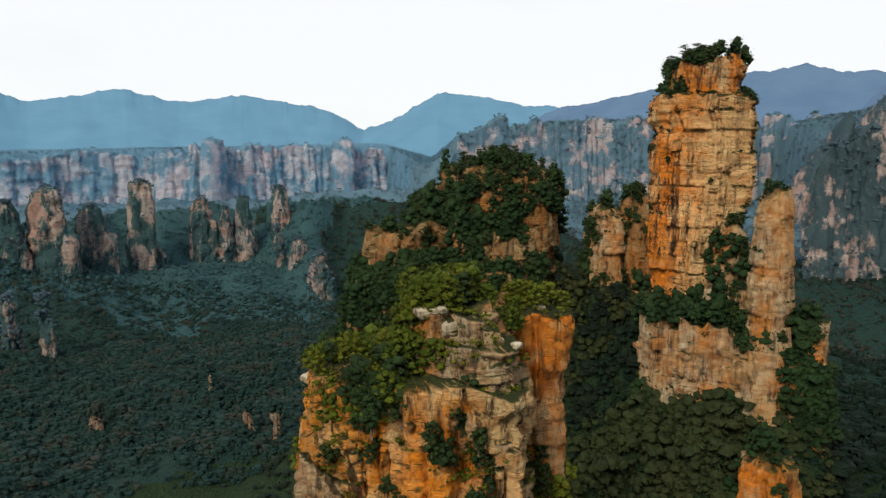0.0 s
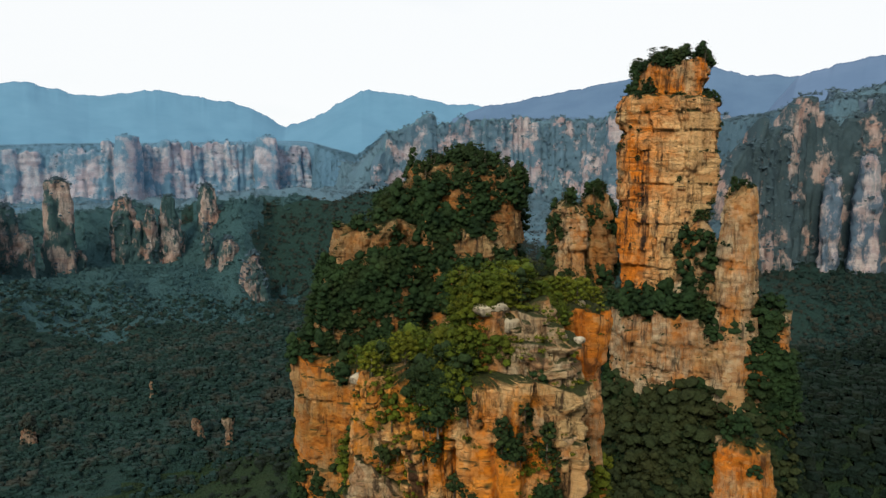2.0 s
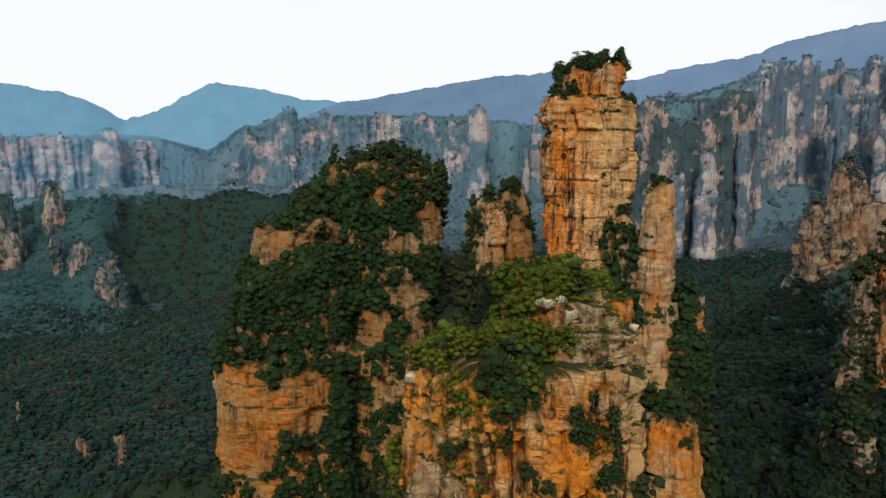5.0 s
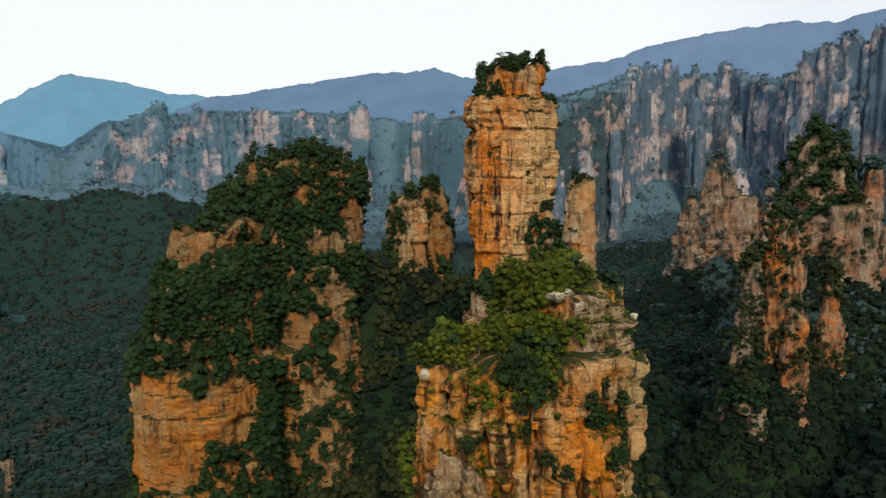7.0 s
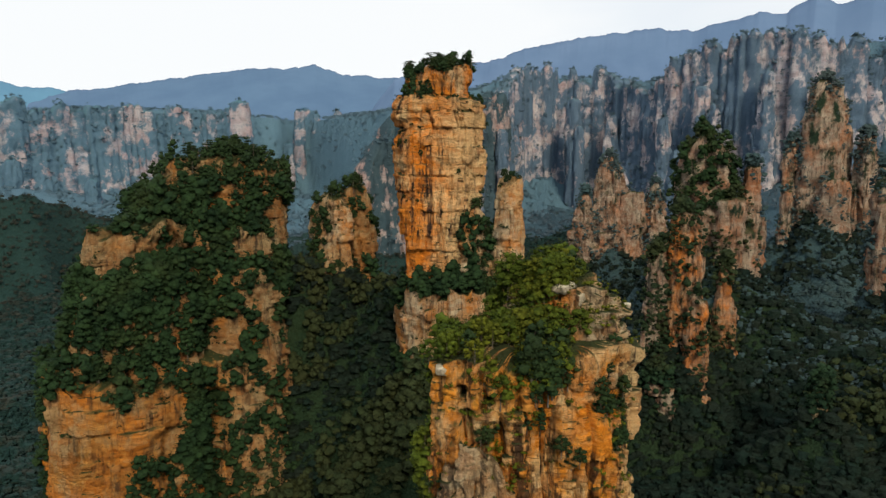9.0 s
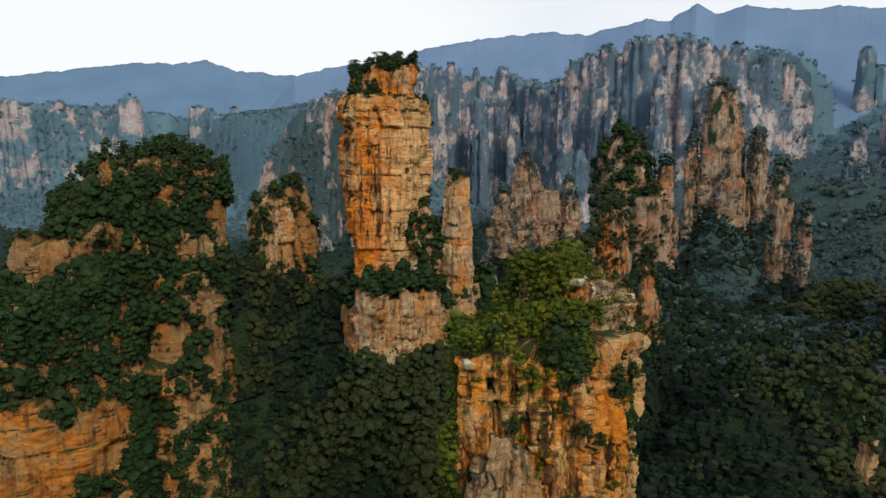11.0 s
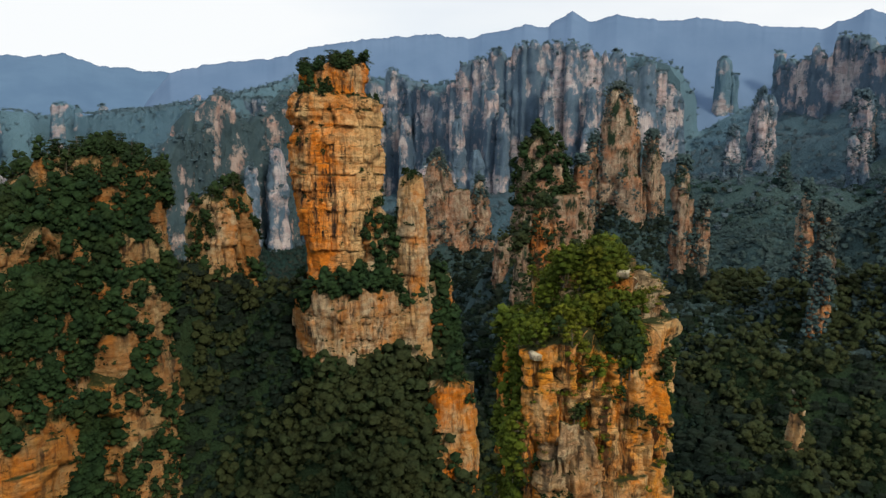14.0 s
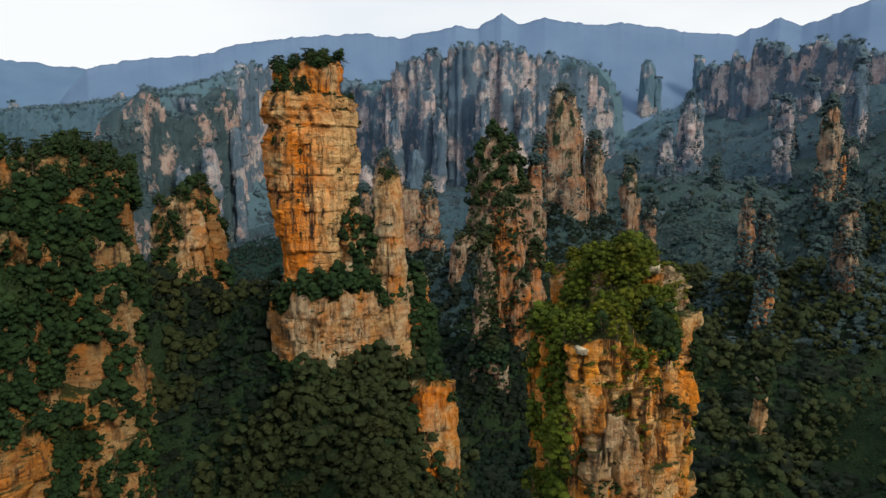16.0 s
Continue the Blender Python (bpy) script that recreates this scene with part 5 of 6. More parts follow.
class Kind:
    """A tree's meshes, shared by all its copies."""
    def __init__(self, made, leaf, label, category):
        (tv, tq), (cv, cq, cn) = made
        self.trunk, self.crown = mesh_from("trunk", tv, tq), mesh_from("crown", cv, cq, normals=cn)
        self.leaf, self.label, self.category = leaf, label, category

    def plant(self, at, turn, size):
        t = thing("tree" if self.category == "tree" else "pine_tree", at, self.label, self.category, "trees on the crags")
        t.rotation_euler, t.scale = (0, 0, turn), (size, size, size)
        piece("trunk", self.trunk, BARK, t)
        piece("crown", self.crown, self.leaf, t)


SUNNY = [Kind(broadleaf(100 + k, 6.2, 6.0, 19, 1, 46, 0.24, 0.28, 0.64, 0.4, 1.05), LEAF_SUNNY, "yellow-green broadleaf tree rooted on the rock", "tree") for k in range(4)]
LUSH = [Kind(broadleaf(110 + k, 7.0, 6.5, 12, 1, 32, 0.34, 0.25, 0.68, 0.35, 1.25), LEAF, "deep green broadleaf tree on a rocky ledge", "tree") for k in range(4)]
PINES = [Kind(pine(120 + k, 6.5, 5.0, 5, 1, 20, 0.34), LEAF_PINE, "dark flat-topped pine on the summit rock", "pine tree") for k in range(4)]


def pick(which, count, seed, centre=None, size=None, up=-1.0, low=-1e9, high=1e9):
    """Random places on the rock masses: within an ellipsoid, on faces that look up enough."""
    rnd = np.random.RandomState(seed)
    v = np.concatenate([SPOTS[w][0] for w in which])
    n = np.concatenate([SPOTS[w][1] for w in which])
    ok = (n[:, 2] > up) & (v[:, 2] > low) & (v[:, 2] < high)
    side = (n[:, 0] * (-50 - v[:, 0]) + n[:, 1] * (30 - v[:, 1])) / np.hypot(-50 - v[:, 0], 30 - v[:, 1])
    ok &= (side > -0.2) | (n[:, 2] > 0.35)      # only tops and the sides that face the camera's flight
    if centre is not None:
        ok &= (((v - np.array(centre)) / np.array(size)) ** 2).sum(axis=1) < 1
    idx = np.flatnonzero(ok)
    if len(idx) == 0:
        return np.zeros((0, 3)), np.zeros((0, 3))
    idx = rnd.choice(idx, count)
    return v[idx], n[idx]


BARE = [  # rock windows in the wood of the massif: place and half size
    (15.5, 268, 212.5, 3.5, 20, 5), (38, 268, 203, 6.5, 20, 11), (24, 266, 195, 6, 20, 6), (26.5, 259, 175, 7, 20, 9), (27.5, 259, 155, 6, 20, 7), (13, 260, 165, 4, 20, 6), (5, 260, 158, 10, 20, 3.5),
    (-17, 264, 142, 13, 25, 15), (-36, 262, 136, 14, 20, 22), (-14, 273, 197, 8, 20, 5), (-27, 268, 196, 9, 20, 9), (-2, 276, 221, 9, 20, 3.5), (14, 259, 146, 3, 20, 12), (38, 255, 150, 4.5, 20, 12), (46, 280, 195, 8, 16, 15)]


def bare(spots):
    """Leaves out the places inside the rock windows."""
    v, n = spots
    keep = np.ones(len(v), bool)
    for w in BARE:
        keep &= (((v - np.array(w[:3])) / np.array(w[3:])) ** 2).sum(axis=1) > 1
    return v[keep], n[keep]


def plant(kinds, spots, seed, small=0.6, large=1.1, out=0.2, sink=0.2):
    rnd = random.Random(seed)
    v, n = spots
    for p, d in zip(v, n):
        s = rnd.uniform(small, large)
        rnd.choice(kinds).plant((p[0] + d[0] * out, p[1] + d[1] * out, p[2] - sink), rnd.uniform(0, math.tau), s)


def spread(name, forms, at, sizes, mat, label, seed, tilt=0.0):
    """Many plants joined into one mesh: forms are (verts, quads, normals) of single plants."""
    rnd = np.random.RandomState(seed)
    vs, qs, ns, base = [], [], [], 0
    choice = rnd.randint(0, len(forms), len(at))
    for k, (fv, fq, fn) in enumerate(forms):
        m = choice == k
        c = int(m.sum())
        if not c:
            continue
        a = rnd.uniform(0, math.tau, c)
        ca, sa = np.cos(a)[:, None], np.sin(a)[:, None]
        s = sizes[m][:, None]
        x = (fv[None, :, 0] * ca - fv[None, :, 1] * sa) * s + at[m][:, 0:1]
        y = (fv[None, :, 0] * sa + fv[None, :, 1] * ca) * s + at[m][:, 1:2]
        z = fv[None, :, 2] * s * rnd.uniform(0.8, 1.2, c)[:, None] + at[m][:, 2:3]
        vs.append(np.stack([x, y, z], 2).reshape(-1, 3))
        ns.append(np.stack([fn[None, :, 0] * ca - fn[None, :, 1] * sa, fn[None, :, 0] * sa + fn[None, :, 1] * ca, np.broadcast_to(fn[None, :, 2], x.shape)], 2).reshape(-1, 3))
        qs.append((fq[None] + (np.arange(c) * len(fv))[:, None, None]).reshape(-1, 4) + base)
        base += c * len(fv)
    me = mesh_from(name, np.concatenate(vs), np.concatenate(qs), normals=np.concatenate(ns))
    me.materials.append(mat)
    return tagged(new(name, me), label, "vegetation", "", "stuff")


# what grows on the front pillar
plant(SUNNY, pick([F_MAIN], 44, 1, (-10, 98, 202), (14, 15, 9), 0.3), 1, 0.6, 1.05)
plant(SUNNY, pick([F_MAIN], 10, 16, (8, 108, 202), (14, 8, 9), 0.3), 16, 0.7, 1.05)
plant(SUNNY, pick([F_TOP], 38, 2, (-2, 100, 208), (10, 9.5, 7), 0.4), 2, 0.6, 1.1)
plant(SUNNY, pick([F_TOP], 6, 29, (9, 93, 207), (6, 5, 4), 0.5), 29, 0.22, 0.36)
plant(SUNNY, pick([F_TOP], 14, 17, (8, 98, 209), (6, 6, 5), 0.4), 17, 0.4, 0.75)
plant(LUSH, pick([F_MAIN], 12, 3, (-7, 88, 198), (5, 5, 4), 0.0), 3, 0.6, 0.95, 0.8)
for k, (place, reach, count) in enumerate([((2.5, 84, 192), (3.5, 5, 7), 16), ((-10.5, 87, 193.5), (2, 4, 3), 6), ((-15, 90, 190), (2, 4, 2), 5), ((-5.5, 84, 188), (1.6, 4, 2.5), 4), ((5, 83, 185), (3, 4, 3), 5), ((-17, 95, 172), (4, 6, 8), 12), ((0.5, 84, 197), (2.5, 4, 4), 7), ((-20, 98, 180), (3, 5, 5), 8)]):
    plant(LUSH, pick([F_MAIN, F_PALE], count, 130 + k, place, reach), 130 + k, 0.28, 0.5, 0.3, 0.8)
plant(LUSH, pick([F_MAIN, F_TOP], 8, 141, up=0.4, low=196), 137, 0.5, 0.8)
plant(SUNNY, pick([F_MAIN], 14, 4, (-16, 106, 180), (12, 8, 26)), 4, 0.5, 0.9)
plant(SUNNY, pick([F_RIGHT], 9, 5, up=0.5, low=205), 5, 0.4, 0.7)
plant(LUSH, pick([F_RIGHT, F_MAIN], 7, 138, (14, 97, 184), (5, 6, 6)), 138, 0.35, 0.6, 0.4)
# on the tower
plant(PINES, pick([T_CAP], 26, 6, up=0.2, low=260.5), 6, 0.5, 0.85)
plant(LUSH, pick([T_CAP], 18, 7, up=0.2, low=260.0), 7, 0.45, 0.75)
plant(LUSH, pick([T_CAP, T_SHAFT], 7, 39, (97, 222, 252), (5, 8, 5)), 39, 0.4, 0.6, 0.6)
plant(LUSH, pick([T_SHAFT], 10, 8, up=0.3, low=249.5), 8, 0.35, 0.6)
plant(LUSH, pick([T_CAP, T_SHAFT], 13, 19, (73, 229, 255), (4.5, 8, 8)), 19, 0.35, 0.6, 0.6)
plant(LUSH, pick([T_SHAFT], 7, 40, (69.5, 229, 234), (4, 8, 12)), 40, 0.22, 0.42, 0.2)
plant(LUSH, pick([T_SHAFT], 7, 41, up=0.25, low=205, high=246), 41, 0.2, 0.36, 0.2)
plant(LUSH, pick([T_LINK], 14, 15, low=184), 15, 0.4, 0.75, 0.6)
plant(LUSH, pick([T_SIDE], 3, 9, up=0.4, low=221), 9, 0.4, 0.6)
plant(LUSH, pick([T_BASE], 14, 10, up=0.3, low=175), 10, 0.45, 0.8)
# on the massif and the knob
plant(PINES, pick([M_TOP], 34, 11, up=0.4, low=228), 11, 0.6, 1.1)
plant(LUSH, bare(pick([M_UP], 14, 12, up=0.3, low=202)), 12, 0.7, 1.2)
plant(LUSH, bare(pick([M_MID, M_UP], 16, 13, (-20, 259, 180), (30, 18, 22))), 13, 0.8, 1.45, 2.2)
plant(LUSH, bare(pick([M_TOP], 12, 18, (-2, 268, 216), (18, 14, 14))), 18, 0.7, 1.3, 1.8)
plant(PINES, pick([K_MAIN, K_HEAD], 18, 14, up=0.3, low=205), 14, 0.5, 0.8)
plant(LUSH, pick([K_HEAD], 8, 139, low=196), 139, 0.45, 0.8, 0.5)

# joined undergrowth
BUSH = [shrub(200 + k, 2.6, 3, 1, 8, 0.34) for k in range(5)]
CROWN = [broadleaf(210 + k, 6.5, 6.6, 6, 1, 15, 0.5, 0.25, 0.7, 0.6, 1.4)[1] for k in range(7)]
CROWN_MED = [broadleaf(240 + k, 7.0, 7.2, 4, 1, 6, 0.75, 0.25, 0.74, 0.8, 1.15)[1] for k in range(6)]
CROWN_FAR = [broadleaf(220 + k, 4.2, 8.0, 2, 0, 4, 1.1, 0.3, 0.8, 1.8, 1.25)[1] for k in range(6)]
CROWN_TINY = [broadleaf(230 + k, 4, 7.5, 1, 0, 6, 1.3, 0.3, 0.8, 2.4)[1] for k in range(6)]


def gather(parts, out=0.25):
    """All the places, each pushed out from its face by out or, if a pair, by some way between."""
    v, n = np.concatenate([p[0] for p in parts]), np.concatenate([p[1] for p in parts])
    push = np.random.RandomState(len(v)).uniform(out[0], out[1], len(v))[:, None] if isinstance(out, tuple) else out
    return v + n * push


def sized(n, seed, a, b):
    return a + (b - a) * np.random.RandomState(seed).uniform(0, 1, n) ** 1.5


def patchy(spots, scale, seed, level, tall=1.6):
    """Keeps the places that lie in patches."""
    v, n = spots
    keep = fbm(v[:, 0] / scale, v[:, 1] / scale, v[:, 2] / scale / tall, seed, 3) > level
    return v[keep], n[keep]


at = gather([pick([F_MAIN, F_TOP, F_RIGHT], 420, 21, up=0.45, low=160), pick([F_MAIN], 60, 22, (2.5, 83, 185), (3.5, 6, 14)), pick([F_MAIN], 60, 23, (-15, 90, 190), (5, 6, 9), 0.05),
             pick([F_MAIN, F_RIGHT], 90, 24, (12, 97, 180), (4, 7, 13)), pick([F_TOP], 70, 26, up=0.1), pick([F_MAIN], 60, 27, (-17, 95, 166), (9, 8, 10))])
spread("shrubs", BUSH, at, sized(len(at), 21, 0.35, 0.95), LEAF_SUNNY, "olive green shrubs in the ledges and cracks of the rock", 21)
at = gather([pick([F_MAIN], 240, 25, (-15, 107, 172), (15, 9, 34)), pick([F_RIGHT, F_MAIN], 40, 28, (18, 106, 172), (6, 10, 12))])
spread("wood", CROWN, at, sized(len(at), 25, 0.35, 0.7), LEAF_SUNNY, "green wood hanging down the flank of the pillar", 25)
at = gather([pick([T_SHAFT, T_CAP, T_SIDE, T_BASE, T_FOOT], 420, 31, up=0.5, low=150), pick([T_SHAFT, T_SIDE], 200, 32, (97, 212, 200), (8, 7, 22)), pick([T_BASE], 260, 33, up=0.25, low=174)])
spread("shrubs", BUSH, at, sized(len(at), 31, 0.4, 1.1), LEAF, "dark green shrubs on the ledges of the tower", 31)
at = gather([pick([M_LOW, M_MID, M_UP, M_TOP, K_MAIN, K_HEAD], 450, 41, up=0.4, low=110)])
spread("shrubs", BUSH, at, sized(len(at), 41, 0.5, 1.4), LEAF, "dark green shrubs on the ledges of the massif", 41)
at = gather([bare(pick([M_MID, M_UP, M_TOP], 1250, 51, low=150, high=217)), bare(pick([M_LOW], 700, 52, low=60)), pick([M_LOW], 150, 54, (-1, 252, 122), (8, 12, 32)), bare(pick([M_MID, M_UP], 420, 55, (-14, 262, 178), (28, 20, 20))), bare(pick([M_LOW], 150, 62, up=0.35, low=153)),
             pick([K_MAIN, K_HEAD], 110, 56, low=120, high=186), pick([T_BASE], 170, 57, low=95, high=154), pick([T_LINK], 70, 63, low=165, high=204),
             pick([T_SIDE], 60, 58, low=90, high=152), pick([T_STEP], 200, 59, low=100, high=168), pick([T_FOOT], 18, 61, (84, 184, 140), (9, 14, 30)), pick([T_BASE, T_STEP], 60, 65, (101, 194, 165), (7, 9, 12)), pick([T_BASE], 110, 64, up=0.3, low=174), pick([T_STEP], 16, 60, up=0.3, low=178)], (0.0, 1.2))
spread("wood", CROWN, at, sized(len(at), 51, 0.5, 1.35), LEAF, "dense deep green wood clinging to the massif", 51)
at = gather([bare(pick([M_TOP], 420, 53, up=0.0, low=211)), pick([K_HEAD], 120, 67, (87, 280, 200), (7, 12, 18)), pick([K_HEAD], 40, 69, low=198), pick([K_MAIN], 30, 70, (58, 275, 200), (4, 9, 12)), pick([K_MAIN, K_HEAD], 22, 68, up=0.3, low=206)], (0.0, 0.8))
spread("wood", CROWN, at, sized(len(at), 53, 0.4, 0.9), LEAF, "low green wood on the summits of the massif and the knob", 53)
at = gather([pick([T_CAP], 46, 34, up=0.2, low=259.5), pick([T_CAP], 16, 35, (74, 229, 257), (5, 9, 7))], (0.0, 0.5))
spread("wood", CROWN, at, sized(len(at), 34, 0.32, 0.72), LEAF, "dense dark green wood on the summit of the tower", 34)
at = gather([bare(pick([M_MID, M_UP, M_TOP, M_LOW], 1200, 43, low=100))], 0.1)
spread("shrubs", BUSH, at, sized(len(at), 43, 0.7, 1.4), LEAF, "dark green undergrowth cloaking the massif", 43)
for k, i in enumerate(RIGHT):
    rocks = SIDES[i]
    z = SPOTS[i][0][:, 2]
    lo, hi = z.min(), z.max()
    parts = [pick(rocks, 34 if hi > 110 else 8, 300 + k, up=0.2, low=lo + (hi - lo) * 0.84), pick(rocks, 40, 330 + k, up=0.3, low=lo + 20), patchy(pick(rocks, 150 if hi > 110 else 12, 360 + k, low=lo + (hi - lo) * 0.3, high=hi - 6), 11, k, -0.02, 2.4), pick(rocks, 110 if hi > 110 else 10, 420 + k, low=lo + (hi - lo) * 0.2, high=lo + (hi - lo) * 0.58)]
    if k == 0:
        head = gather([pick([i], 130, 390, low=200)], (0.0, 3.0))
        spread("wood", CROWN, head, sized(len(head), 390, 0.6, 1.3), LEAF, "round bushy wood on the head of a spire", 390)
    at = gather(parts)
    # farther spires take leaf colours with haze painted in
    spread("wood", CROWN_MED, at, sized(len(at), 300 + k, 0.45, 1.15), LEAF_VALLEY if k < 5 or k in (13, 14) else LEAF_HAZE_HILL if -230 < at[0, 0] < -60 else LEAF_HAZE_SLOPE if np.hypot(*at[0, :2]) < 620 else LEAF_HAZE_MID, "scrub and small trees on a rock spire", 300 + k)
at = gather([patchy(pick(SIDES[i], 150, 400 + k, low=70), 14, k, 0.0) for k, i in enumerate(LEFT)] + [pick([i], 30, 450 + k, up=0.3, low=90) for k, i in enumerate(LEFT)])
spread("wood", CROWN_TINY, at, sized(len(at), 71, 0.6, 1.1), LEAF_HAZE_MID, "scrub on distant rock spires", 71)
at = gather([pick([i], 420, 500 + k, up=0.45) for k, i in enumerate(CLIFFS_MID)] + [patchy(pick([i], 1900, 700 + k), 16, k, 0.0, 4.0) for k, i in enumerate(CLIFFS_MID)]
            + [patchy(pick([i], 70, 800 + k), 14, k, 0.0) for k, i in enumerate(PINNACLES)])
spread("wood", CROWN_TINY, at, sized(len(at), 72, 0.6, 1.3), LEAF_HAZE_RIM, "trees along the rims, gullies and ledges of the cliffs", 72)
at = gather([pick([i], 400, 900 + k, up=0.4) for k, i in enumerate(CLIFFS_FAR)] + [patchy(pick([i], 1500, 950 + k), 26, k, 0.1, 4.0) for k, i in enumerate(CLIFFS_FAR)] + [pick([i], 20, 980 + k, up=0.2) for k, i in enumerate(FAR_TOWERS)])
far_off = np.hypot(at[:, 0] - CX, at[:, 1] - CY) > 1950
# farther trees take the leaf colour with more haze
for far, leaf in ((True, LEAF_HAZE_FAR), (False, LEAF_HAZE_SLATE)):
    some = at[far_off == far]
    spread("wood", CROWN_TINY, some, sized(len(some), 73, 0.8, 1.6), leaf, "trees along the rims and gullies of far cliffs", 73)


# ---- woods on the ground ----
def open_slope(x, y):
    """Places on the ground, without the deep gorge floor that lies hidden below the flight."""
    z = sheet_z(x, y)
    keep = z > 230 - 0.8 * np.maximum(np.hypot(x, y), np.hypot(x + 125, y - 67))
    return np.stack([x, y, z - 0.8], 1)[keep]


def woods(count, seed, az, dist):
    rnd = np.random.RandomState(seed)
    a = np.radians(rnd.uniform(az[0], az[1], count))
    r = np.sqrt(rnd.uniform(dist[0] ** 2, dist[1] ** 2, count))
    x, y = CX + r * np.sin(a), CY + r * np.cos(a)
    return open_slope(x, y)


def grove(count, seed, x0, x1, y0, y1):
    rnd = np.random.RandomState(seed)
    x, y = rnd.uniform(x0, x1, count), rnd.uniform(y0, y1, count)
    return open_slope(x, y)


def apron(count, seed):
    """Places on the steep wooded aprons of the crags."""
    rnd = np.random.RandomState(seed)
    out = []
    for px, py, rad, pz, slope in SKIRTS:
        a, d = rnd.uniform(2.6, 6.0, count), rad + 45 * rnd.uniform(0, 1, count)
        out.append(np.stack([px + d * np.cos(a), py + d * np.sin(a)], 1))
    xy = np.concatenate(out)
    return open_slope(xy[:, 0], xy[:, 1])


at = np.concatenate([woods(200, 81, (-10, 112), (95, 330)), apron(30, 85), grove(1500, 90, -20, 125, 130, 300)])
# taller trees on lit slopes; the rest take leaves with gorge shade painted in
lit_grown = (fbm(at[:, 0] / 22, at[:, 1] / 22, at[:, 2] * 0, 31, 3) > 0.0) & (at[:, 2] > 100) & ~((at[:, 0] > 112) & (at[:, 1] > 150))
spread("forest", CROWN, at[lit_grown], sized(int(lit_grown.sum()), 81, 0.6, 1.6), LEAF_VALLEY, "green forest on steep slopes below the crags", 81)
spread("forest", CROWN_MED, at[~lit_grown], sized(int((~lit_grown).sum()), 80, 0.4, 1.1), LEAF_GORGE_SHADE, "low shade-toned forest on steep slopes below the crags", 80)
at = np.concatenate([woods(2000, 86, (-10, 112), (100, 340)), grove(700, 91, -30, 130, 120, 270), grove(1400, 94, 30, 230, 50, 200), apron(110, 87)])
# same split: lit slopes against leaves coloured for gorge shade
lit_grown = (fbm(at[:, 0] / 26, at[:, 1] / 26, at[:, 2] * 0, 32, 3) > 0.0) & (at[:, 2] > 100) & ~((at[:, 0] > 112) & (at[:, 1] > 150))
spread("forest", CROWN_MED, at[lit_grown], sized(int(lit_grown.sum()), 86, 0.6, 1.7), LEAF_VALLEY, "green forest on the lower slopes between the crags", 86)
spread("forest", CROWN_FAR, at[~lit_grown], sized(int((~lit_grown).sum()), 79, 0.45, 1.2), LEAF_GORGE_SHADE, "low shade-toned forest on the lower slopes between the crags", 79)
# woods farther out have haze painted into their leaf colour
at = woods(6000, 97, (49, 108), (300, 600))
spread("forest", CROWN_FAR, at, sized(len(at), 97, 0.6, 1.3), LEAF_HAZE_SLOPE, "haze-tinted green forest on the steep side of the valley", 97)
# gorge shade painted into the leaf colour of these woods
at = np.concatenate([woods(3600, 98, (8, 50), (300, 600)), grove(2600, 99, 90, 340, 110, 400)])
spread("forest", CROWN_FAR, at, sized(len(at), 98, 0.6, 1.3), LEAF_GORGE_SHADE, "shade-toned green forest in the gorge behind the crags", 98)
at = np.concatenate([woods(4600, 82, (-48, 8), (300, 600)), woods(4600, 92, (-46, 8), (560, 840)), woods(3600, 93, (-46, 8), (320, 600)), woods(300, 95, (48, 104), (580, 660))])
spread("forest", CROWN_FAR, at, sized(len(at), 82, 0.55, 1.25), LEAF_HAZE_HILL, "dark haze-tinted forest filling the valley", 82)
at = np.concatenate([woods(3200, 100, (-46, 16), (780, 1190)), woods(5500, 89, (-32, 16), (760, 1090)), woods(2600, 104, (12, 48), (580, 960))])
# bearing decides how much haze the leaf colour carries
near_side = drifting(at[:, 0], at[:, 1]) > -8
spread("forest", CROWN_TINY, at[~near_side], sized(int((~near_side).sum()), 100, 0.6, 1.4), LEAF_HAZE_SPUR, "haze-tinted forest on the spur under far spires", 100)
spread("forest", CROWN_TINY, at[near_side], sized(int(near_side.sum()), 103, 0.6, 1.4), LEAF_HAZE_HILL, "dim haze-tinted forest on the valley side", 103)
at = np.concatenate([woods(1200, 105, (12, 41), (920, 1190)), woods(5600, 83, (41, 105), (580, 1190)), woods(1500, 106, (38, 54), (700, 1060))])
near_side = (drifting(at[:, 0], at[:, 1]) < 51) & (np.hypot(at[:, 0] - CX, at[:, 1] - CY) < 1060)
spread("forest", CROWN_TINY, at[near_side], sized(int(near_side.sum()), 106, 0.7, 1.6), LEAF_HAZE_HILL, "dark haze-tinted forest under the red cliffs", 106)
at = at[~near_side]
spread("forest", CROWN_TINY, at, sized(len(at), 83, 0.6, 1.5), LEAF_HAZE_MID, "haze-tinted blue-green forest on the valley sides", 83)
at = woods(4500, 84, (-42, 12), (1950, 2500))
spread("forest", CROWN_TINY, at, sized(len(at), 84, 1.2, 2.2), LEAF_HAZE_FAR, "haze-tinted pale blue forest on the far plateau", 84)
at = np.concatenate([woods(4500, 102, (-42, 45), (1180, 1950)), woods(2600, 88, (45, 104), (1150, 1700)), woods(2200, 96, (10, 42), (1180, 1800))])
spread("forest", CROWN_TINY, at, sized(len(at), 102, 1.2, 2.2), LEAF_HAZE_SLATE, "haze-tinted slate-blue forest on the far valley side", 102)


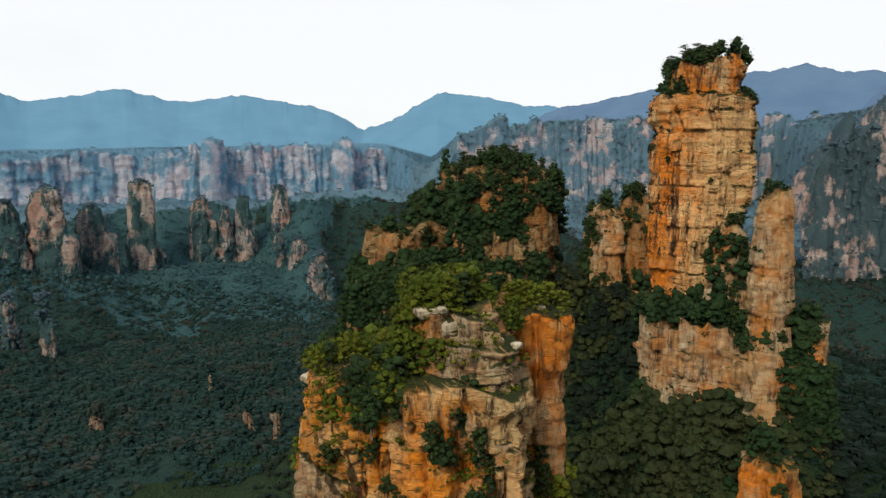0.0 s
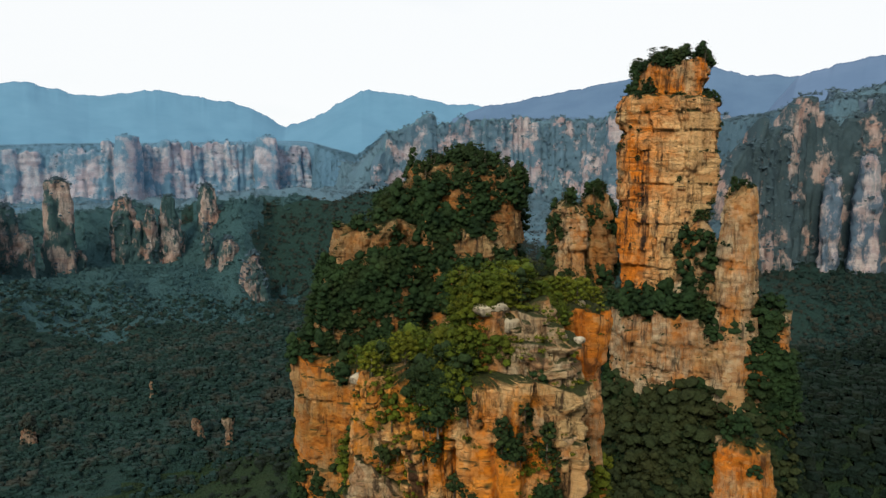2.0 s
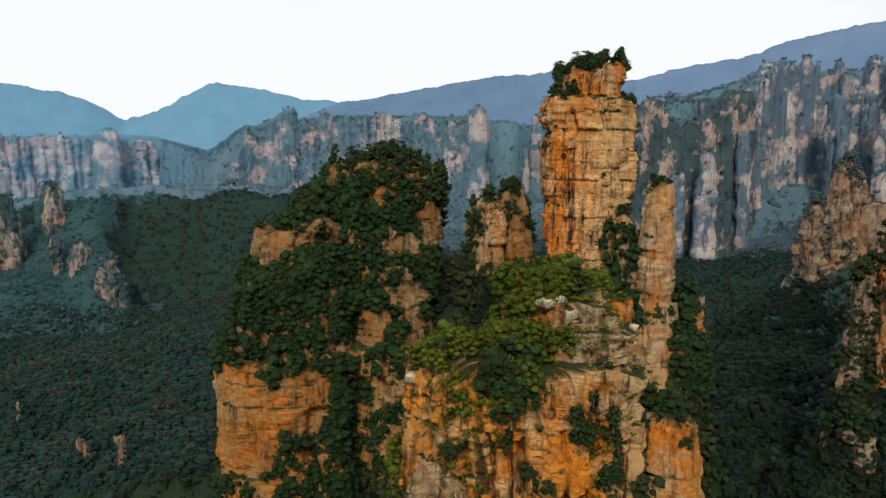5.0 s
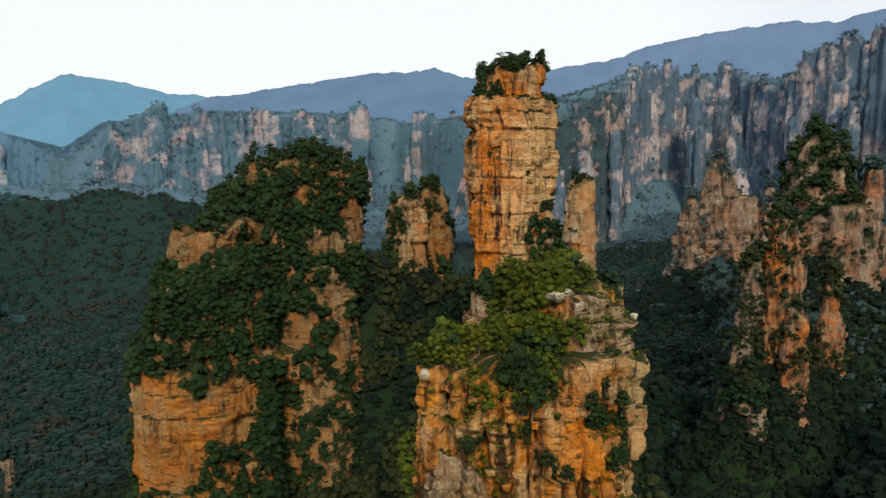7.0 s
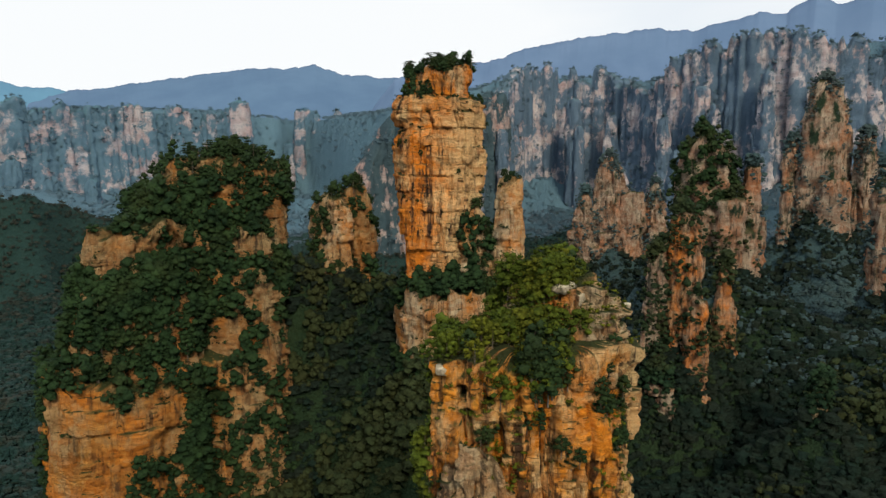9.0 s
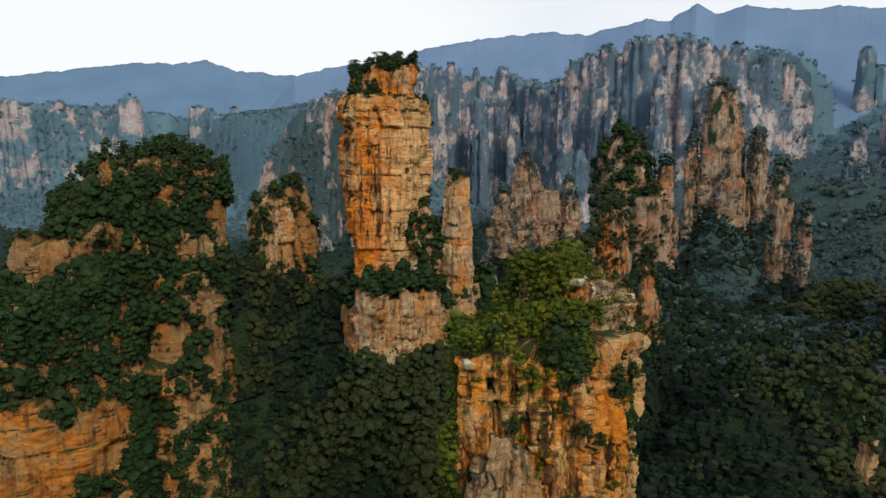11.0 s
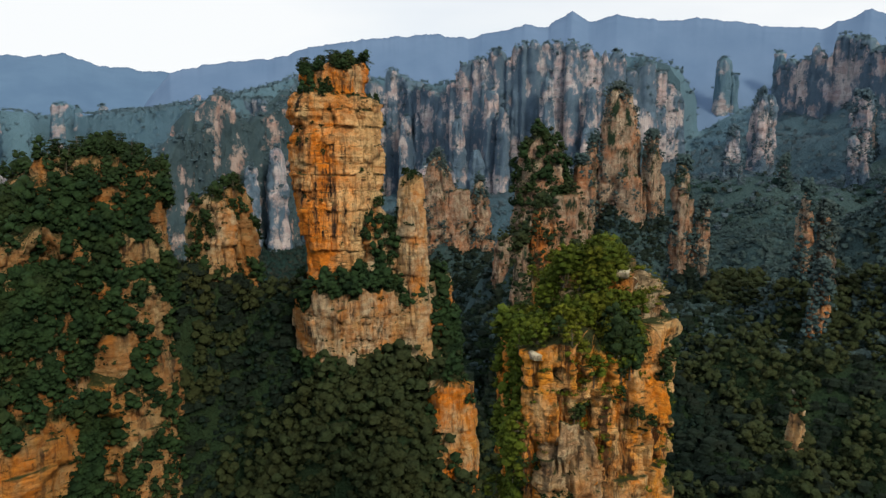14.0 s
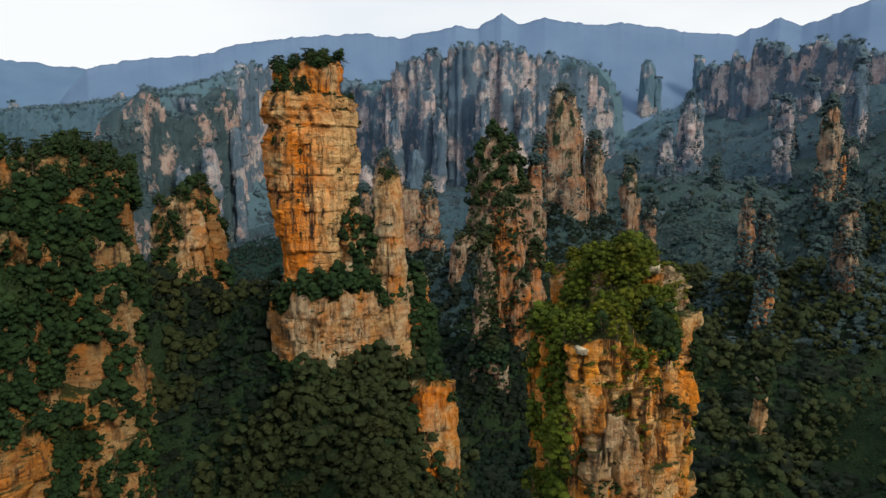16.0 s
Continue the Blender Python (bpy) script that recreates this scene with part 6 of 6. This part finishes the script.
# ---- loose and half-buried blocks ----
def boulder_mesh(seed, squash):
    """A broken block: a box with knocked-off corners and uneven faces."""
    rnd = np.random.RandomState(seed)
    bv, bq = BALLS[2]
    v = bv / np.abs(bv).max(axis=1)[:, None]
    corner = (np.abs(v) > 0.9).sum(axis=1)
    v = v * np.where(corner == 3, 0.84, np.where(corner == 2, 0.95, 1.0))[:, None] + rnd.uniform(-0.12, 0.12, v.shape)
    return mesh_from("rock_block", v * np.array([1.0, 0.75, squash]), bq)


def slabs(mat, seed):
    made = [boulder_mesh(seed + k, 0.5 + 0.1 * k) for k in range(5)]
    for me in made:
        me.materials.append(mat)
    return made


def block_parts(which, count, seed, low, high, small, large, mat):
    """Jointed blocks standing proud of a rock face, each a part of its rock."""
    rnd = random.Random(seed)
    forms = slabs(mat, 600 + seed * 10)
    owner = SPOTS[which[0]][2].parent
    v, n = pick(which, count, seed, up=-0.4, low=low, high=high)
    for p, d in zip(v, n):
        ob = new("rock_block", rnd.choice(forms))
        ob.parent = owner
        s = rnd.uniform(small, large)
        ob.location = Vector(p) - owner.location - Vector((d[0], d[1], 0)) * s * 0.5
        ob.rotation_euler = (rnd.uniform(-0.05, 0.05), rnd.uniform(-0.05, 0.05), math.atan2(d[1], d[0]) + math.pi / 2 + rnd.uniform(-0.15, 0.15))
        ob.scale = (s * rnd.uniform(0.8, 1.7), s, s * rnd.uniform(0.8, 1.6))


block_parts([F_MAIN], 110, 1, 165, 198, 0.5, 1.0, ROCK_FRONT)
block_parts([F_TOP], 20, 2, 197, 206, 0.4, 0.8, ROCK_BUFF)
block_parts([T_SHAFT], 90, 3, 185, 250, 0.7, 1.5, ROCK_TOWER)
block_parts([T_BASE], 60, 4, 158, 178, 0.7, 1.6, ROCK_BUFF)
block_parts([M_LOW], 70, 5, 115, 157, 0.9, 1.8, ROCK_MASSIF)
block_parts([M_UP], 60, 6, 180, 203, 0.8, 1.6, ROCK_WALL)


def boulder(x, y, z, s, turn, label):
    me = boulder_mesh(int(abs(x) * 7 + y), 0.5 if s < 2 else 0.3)
    me.materials.append(PALE_STONE)
    ob = new("boulder", me)
    ob.location, ob.scale, ob.rotation_euler = (x, y, z), (s, s, s), (0.1, -0.08, turn)
    return tagged(ob, label, "boulder", "boulders")


PALE_STONE = rock_material("pale_lichened_stone", (0.5, 0.4, 0.27), (0.52, 0.44, 0.32), (0.64, 0.57, 0.43), (0.1, 0.09, 0.07), pale_at=(0.35, 0.5), scale=1.5, cracks=0.5, cover=(0.66, 0.6, 0.46))
boulder(0.8, 89.6, 208.9, 1.7, 0.5, "pale upright block under a weathered slab")
boulder(-1.7, 90.4, 210.9, 2.2, 0.3, "broad pale weathered slab on top of the pillar")
boulder(9.4, 86.4, 207.2, 0.7, 0.6, "pale boulder on the rim of the pillar")
boulder(7.0, 86.8, 207.6, 0.75, 0.2, "pale boulder on the rim of the pillar")
boulder(-19.5, 97.5, 199.6, 1.1, 1.0, "pale flat boulder at the rim of the pillar")
boulder(14.5, 103.0, 208.6, 0.9, 0.2, "pale boulder among trees on the pillar")
boulder(145.0, 74.5, 149.5, 1.7, 0.5, "pale boulder on a rock pinnacle")
boulder(204.0, 133.0, 142.3, 1.8, 0.9, "pale boulder on a rock pinnacle")
